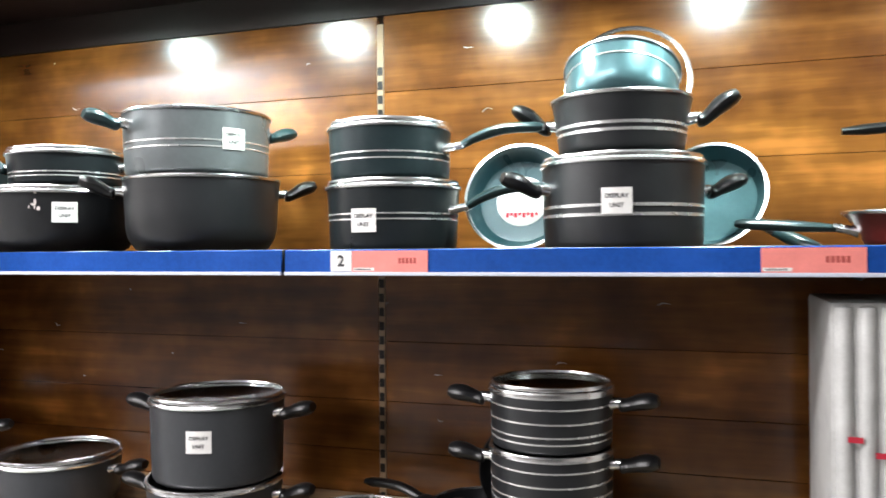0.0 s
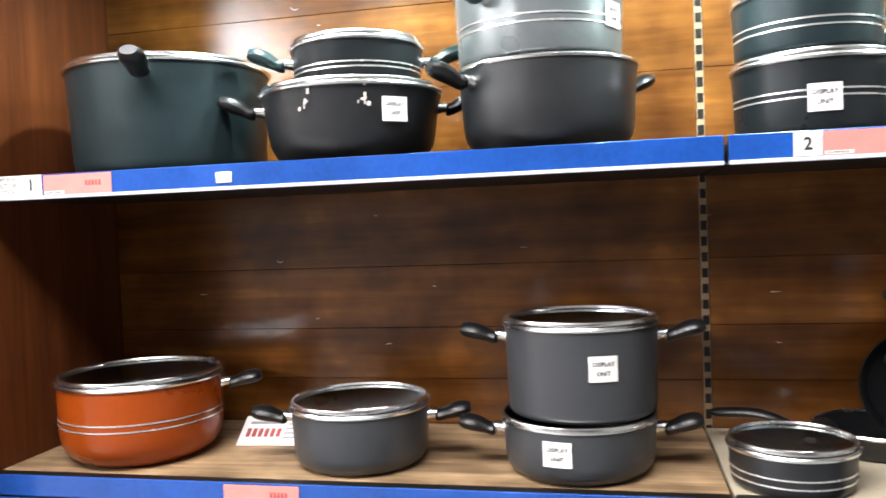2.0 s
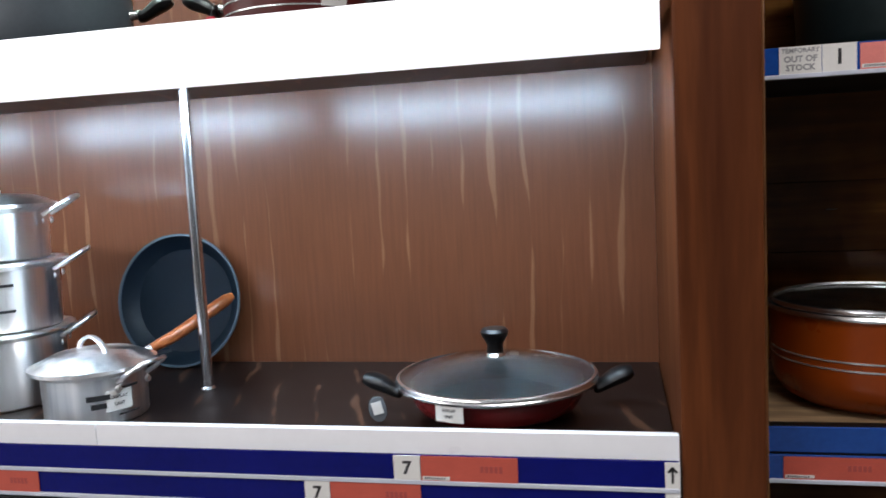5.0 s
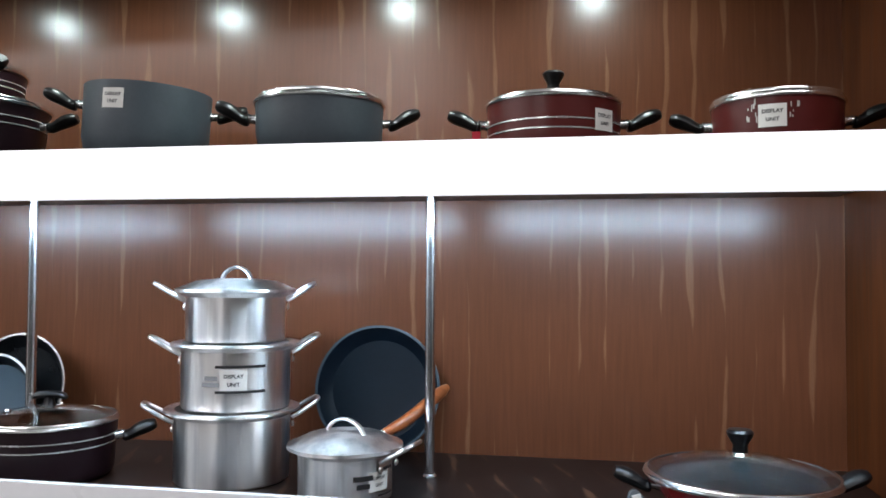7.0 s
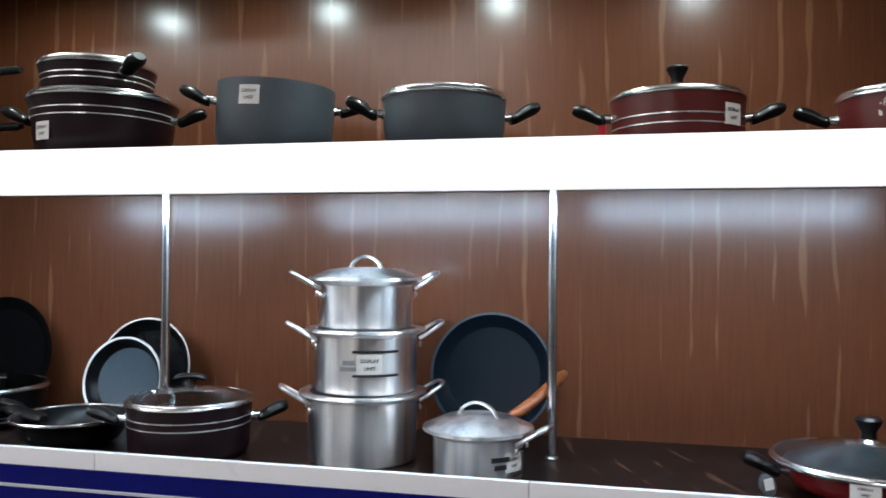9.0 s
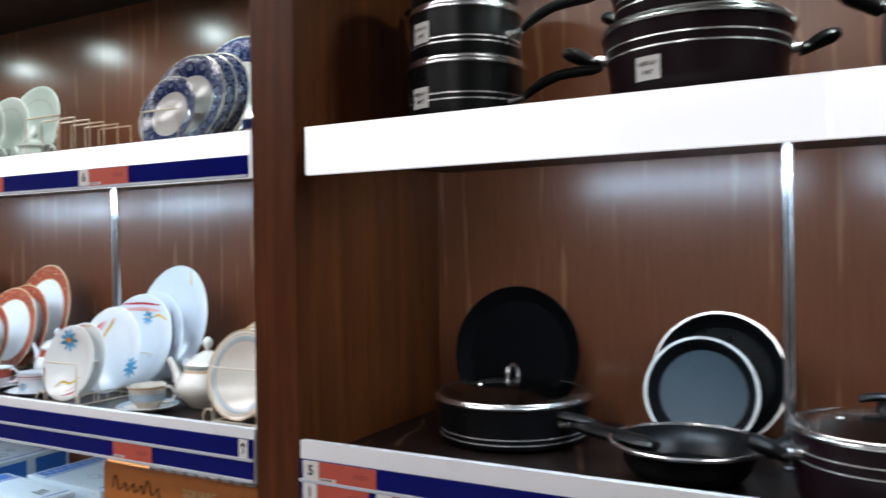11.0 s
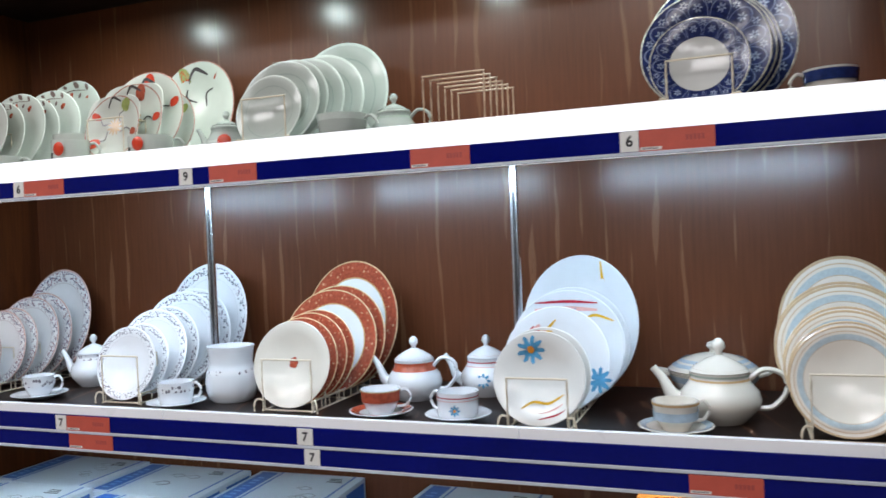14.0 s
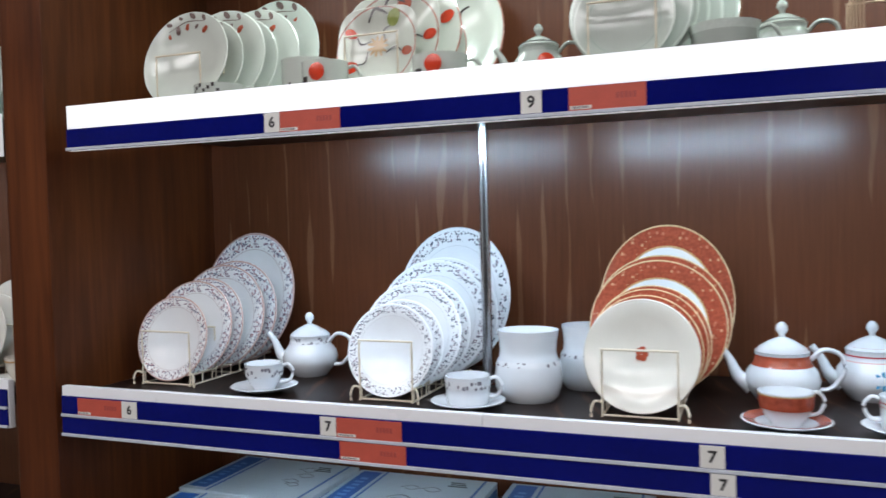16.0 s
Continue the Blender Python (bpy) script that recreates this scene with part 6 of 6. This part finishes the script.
# ---- stock cartons ----
def stock_box(x0, x1, y0, y1, z0, z1, turn=0, seed=0):
    """A flat printed carton: blue bar and thin line along one edge, a thin line along the other, a line drawing between."""
    rnd = random.Random(seed)
    cx, cy = (x0 + x1) / 2, (y0 + y1) / 2
    w, d, h = x1 - x0, y1 - y0, z1 - z0
    b = thing("stock_carton", pose(cx, cy, z0, 0, 0, turn), "pale blue and white printed carton with blue stripes", "carton", "stock cartons")
    part("body", box(-w / 2, w / 2, -d / 2, d / 2, 0, h, 0.004, 2), "box_white", b, smooth=False)
    bar = part("blue_bar", box(-w / 2 + 0.014, -w / 2 + 0.064, -d / 2 + 0.02, d / 2 - 0.012, h, h + 0.0006), "box_blue", b, "bright blue printed bar", smooth=False)
    part("bar_print", joined(*[box(-w / 2 + 0.026 + 0.004 * (k % 2), -w / 2 + 0.048, -d * 0.36 + d * 0.085 * k, -d * 0.36 + d * 0.085 * k + rnd.uniform(0.006, 0.014), h + 0.0006, h + 0.001) for k in range(8)]), "box_pale_blue", bar, smooth=False)
    part("thin_stripe", box(-w / 2 + 0.074, -w / 2 + 0.079, -d / 2 + 0.004, d / 2 - 0.004, h, h + 0.0006), "box_blue", b, smooth=False)
    part("thin_stripe", box(w / 2 - 0.030, w / 2 - 0.024, -d / 2 + 0.02, d / 2 - 0.004, h, h + 0.0006), "box_blue", b, smooth=False)
    for k in range(4):
        px, py = rnd.uniform(-0.02, 0.09), rnd.uniform(-d * 0.25, d * 0.3)
        q = rnd.uniform(0.012, 0.03)
        part("drawn_curl", tube(smooth_path([(px - q, py, h), (px, py + q * 0.7, h), (px + q, py + q * 0.1, h), (px + q * 0.2, py - q * 0.5, h), (px - q * 0.5, py - q * 0.1, h)], 4), 0.0009, 5), "grey_ink", b, "grey drawn curl")
    part("print", joined(*[box(0.075 + 0.004 * (k % 2), 0.11 + 0.006 * (k % 3), d * 0.36 - 0.012 * k, d * 0.36 - 0.012 * k + 0.005, h, h + 0.0005) for k in range(3)]), "ink", b, "small dark printed words", smooth=False)
    part("front_stripe", box(-w / 2 + 0.02, w / 2 - 0.02, -d / 2 - 0.0008, -d / 2, h * 0.2, h * 0.7), "box_blue", b, smooth=False)
    side = part("side_panel", box(w / 2, w / 2 + 0.0008, -d / 2 + 0.012, d / 2 - 0.012, h * 0.08, h * 0.90), "box_blue", b, "blue printed end", smooth=False)
    part("side_band", box(w / 2 + 0.0008, w / 2 + 0.0014, -0.02, 0.01, h * 0.08, h * 0.92), "box_white", side, smooth=False)
    return b


BACK_ROW = [(-5.045, -4.700, 0.262, 0.530, -1), (-4.688, -4.330, 0.255, 0.525, 1), (-4.290, -3.962, 0.262, 0.530, 2), (-3.775, -3.440, 0.255, 0.525, -2)]
FRONT_ROW = [(-5.000, -4.640, -0.050, 0.235, 4), (-4.600, -4.255, -0.065, 0.225, -3), (-4.235, -3.880, -0.060, 0.235, 3), (-3.835, -3.490, -0.070, 0.215, -5)]
for row, top in ((BACK_ROW, 0.770), (FRONT_ROW, 0.780)):
    for k, (x0, x1, y0, y1, tn) in enumerate(row):
        stock_box(x0, x1, y0, y1, 0.652, top - 0.003 * (k % 2), tn, 3 * k + int(top * 1000))
        stock_box(x0, x1, y0 + 0.003, y1 - 0.003, 0.532, 0.651, 0, 3 * k + 1)
for x0, x1, tn in ((-1.30, -0.88, 1), (-2.2, -1.75, -1)):
    stock_box(x0, x1, 0.09, 0.46, 0.742, 0.862, tn, 40)
    stock_box(x0, x1, 0.09, 0.46, 0.602, 0.741, tn, 41)
amber = thing("gift_carton", pose(-2.925, 0.20, 0.532), "amber brown carton with printed words and a clear plastic edge", "carton")
part("body", box(-0.242, 0.242, -0.155, 0.155, 0, 0.402, 0.004, 2), "box_brown", amber, smooth=False)
part("film", tube([(-0.09 + 0.011 * k, -0.150, 0.403 + 0.004 * ((k * 5) % 3)) for k in range(30)], [0.006 + 0.003 * ((k * 7) % 3) for k in range(30)], 8, 0.7), "glass_film", amber, "crumpled clear film")
part("script_mark", joined(*[tube(smooth_path([(-0.21 + 0.026 * k, -0.1556, 0.345), (-0.203 + 0.026 * k, -0.1556, 0.352 + 0.022 * (k in (0, 4))), (-0.194 + 0.026 * k, -0.1556, 0.362), (-0.190 + 0.026 * k, -0.1556, 0.342)], 4), 0.0024, 6, 0.5) for k in range(6)]), "paint_dark", amber, "dark printed script mark")
part("lettering", moved(lettering("SQUARE", 0.026), pose(0.06, -0.1562, 0.362, 90, 0, 0)), "paint_gold", amber, "gold printed word", smooth=False)


# ---- price tickets ----
def ticket(x0, x1, y, z0, z1, digit="", card_w=0.036, side="left", pale=False):
    """A coral price card, with a white number card beside it where there is a digit."""
    t = thing("price_ticket", pose(x0, y - 0.0045, z0), "coral price ticket with faded figures in the shelf strip" if x1 > x0 else "white number card in the shelf strip", "price tag", "price tickets")
    h = z1 - z0
    nx0 = -card_w if side == "left" else x1 - x0
    if digit:
        n = part("number_card", box(nx0 + 0.001, nx0 + card_w - 0.001, -0.0012, 0, 0.001, h), "card", t, "white number card", smooth=False)
        part("digit", moved(lettering(digit, h * 0.72), pose(nx0 + card_w / 2, -0.0016, h * 0.5, 90, 0, 0)), "ink", n, "black digit", smooth=False)
    if x1 > x0:
        w = x1 - x0
        c = part("price_card", box(0, w, -0.001, 0, 0.0, h), "pink_card" if pale else "red_card", t, "coral price card", smooth=False)
        part("printed_price", joined(*[box(w * 0.62 + 0.0065 * k, w * 0.62 + 0.0065 * k + 0.0045, -0.0014, -0.001, h * 0.40, h * 0.66) for k in range(5)]), "faded_ink", c, "faded printed figures", smooth=False)
        part("barcode_label", box(0.002, w * 0.30, -0.0014, -0.001, 0.002, h * 0.20), "card", c, "small white barcode label", smooth=False)
        part("barcode", joined(*[box(0.005 + 0.003 * k, 0.0066 + 0.003 * k, -0.0017, -0.0014, 0.003, h * 0.17) for k in range(int(w * 0.26 / 0.003) - 1)]), "ink", c, smooth=False)
    return t


Y1 = -0.0005
ticket(-0.349, -0.214, Y1, 0.985, 1.021, "7", 0.040)
ticket(-0.484, -0.351, Y1, 0.945, 0.980, "7", 0.040)
ticket(-1.10, -0.965, Y1, 0.945, 0.980)
ticket(-2.51, -2.385, Y1, 0.985, 1.021, "5", 0.038)
ticket(-2.515, -2.402, Y1, 0.945, 0.980, "1", 0.034)
ticket(-2.35, -2.19, Y1, 0.945, 0.980, "8", 0.036)
for z0 in (0.985, 0.945):
    a = thing("arrow_card", pose(-0.022, Y1 - 0.0045, z0), "white card with a black arrow in the shelf strip", "price tag", "price tickets")
    part("card", box(0, 0.019, -0.001, 0, 0, 0.036), "card", a, smooth=False)
    up = 1 if z0 > 0.96 else -1
    part("arrow", joined(box(0.008, 0.011, -0.0016, -0.001, 0.008, 0.028), *[moved(box(-0.001, 0.0085, -0.0006, 0, -0.0015, 0.0015), pose(0.0095, -0.001, 0.018 + up * 0.011, 0, s, 0)) for s in ((-(-50), 130) if up > 0 else (-50, -130))]), "ink", a, smooth=False)
for a, b, d in ((-4.562, -4.439, "6"), (-4.032, -3.913, ""), (-3.564, -3.443, ""), (-3.132, -3.007, "6")):
    ticket(a, b, Y1, 1.558, 1.595, d, 0.034)
ticket(-4.075, -4.075, Y1, 1.558, 1.595, "9", 0.036)
ticket(-4.464, -4.336, Y1, 1.007, 1.042, "7", 0.034)
ticket(-4.458, -4.329, Y1, 0.966, 1.000)
ticket(-5.07, -4.955, Y1, 1.007, 1.042, "6", 0.04, "right")
ticket(-3.805, -3.805, Y1, 1.007, 1.042, "7", 0.038)
ticket(-3.79, -3.79, Y1, 0.966, 1.000, "7", 0.038)
ticket(-3.069, -2.95, Y1, 0.966, 1.000)
arrow = thing("arrow_card", pose(-2.705, Y1 - 0.0045, 1.007), "white card with a black arrow in the shelf strip", "price tag", "price tickets")
part("card", box(0, 0.022, -0.001, 0, 0, 0.036), "card", arrow, smooth=False)
part("arrow", joined(box(0.0095, 0.0125, -0.0016, -0.001, 0.008, 0.028), moved(box(-0.001, 0.0085, -0.0006, 0, -0.0015, 0.0015), pose(0.011, -0.001, 0.029, 0, 50, 0)), moved(box(-0.001, 0.0085, -0.0006, 0, -0.0015, 0.0015), pose(0.011, -0.001, 0.029, 0, 130, 0))), "ink", arrow, smooth=False)
# pine bay tickets
YA = 0.1495
ticket(0.252, 0.385, YA, 1.518, 1.553, "", pale=True)
stock = thing("notice_card", pose(0.150, YA - 0.0045, 1.518), "white out-of-stock notice with a number in the shelf strip", "price tag", "price tickets")
part("card", box(0, 0.054, -0.001, 0, 0, 0.037), "card", stock, smooth=False)
part("lettering", joined(*[moved(lettering(w, 0.0115 if k else 0.0085), pose(0.027, -0.0015, 0.031 - 0.0115 * k, 90, 0, 0)) for k, w in enumerate(("TEMPORARY", "OUT OF", "STOCK"))]), "grey_ink", stock, "grey printed words", smooth=False)
nc = part("number_card", box(0.055, 0.098, -0.001, 0, 0, 0.037), "card", stock, smooth=False)
part("digit", moved(lettering("1", 0.028), pose(0.0765, -0.0015, 0.0185, 90, 0, 0)), "ink", nc, "black digit", smooth=False)
ticket(1.515, 1.647, YA, 1.518, 1.553, "2", 0.04, pale=True)
ticket(2.142, 2.275, YA, 1.518, 1.553, "", pale=True)
clipw = thing("strip_clip", pose(0.581, YA - 0.0045, 1.524), "small white clip on the blue strip", "clip")
part("body", box(0, 0.028, -0.003, 0, 0, 0.018, 0.001), "card", clipw)
YB = 0.1355
ticket(0.575, 0.708, YB, 0.991, 1.023, "", pale=True)
ticket(0.148, 0.284, YB, 0.950, 0.983)
ticket(0.755, 0.87, YB, 0.950, 0.983, "1", 0.04, pale=True)
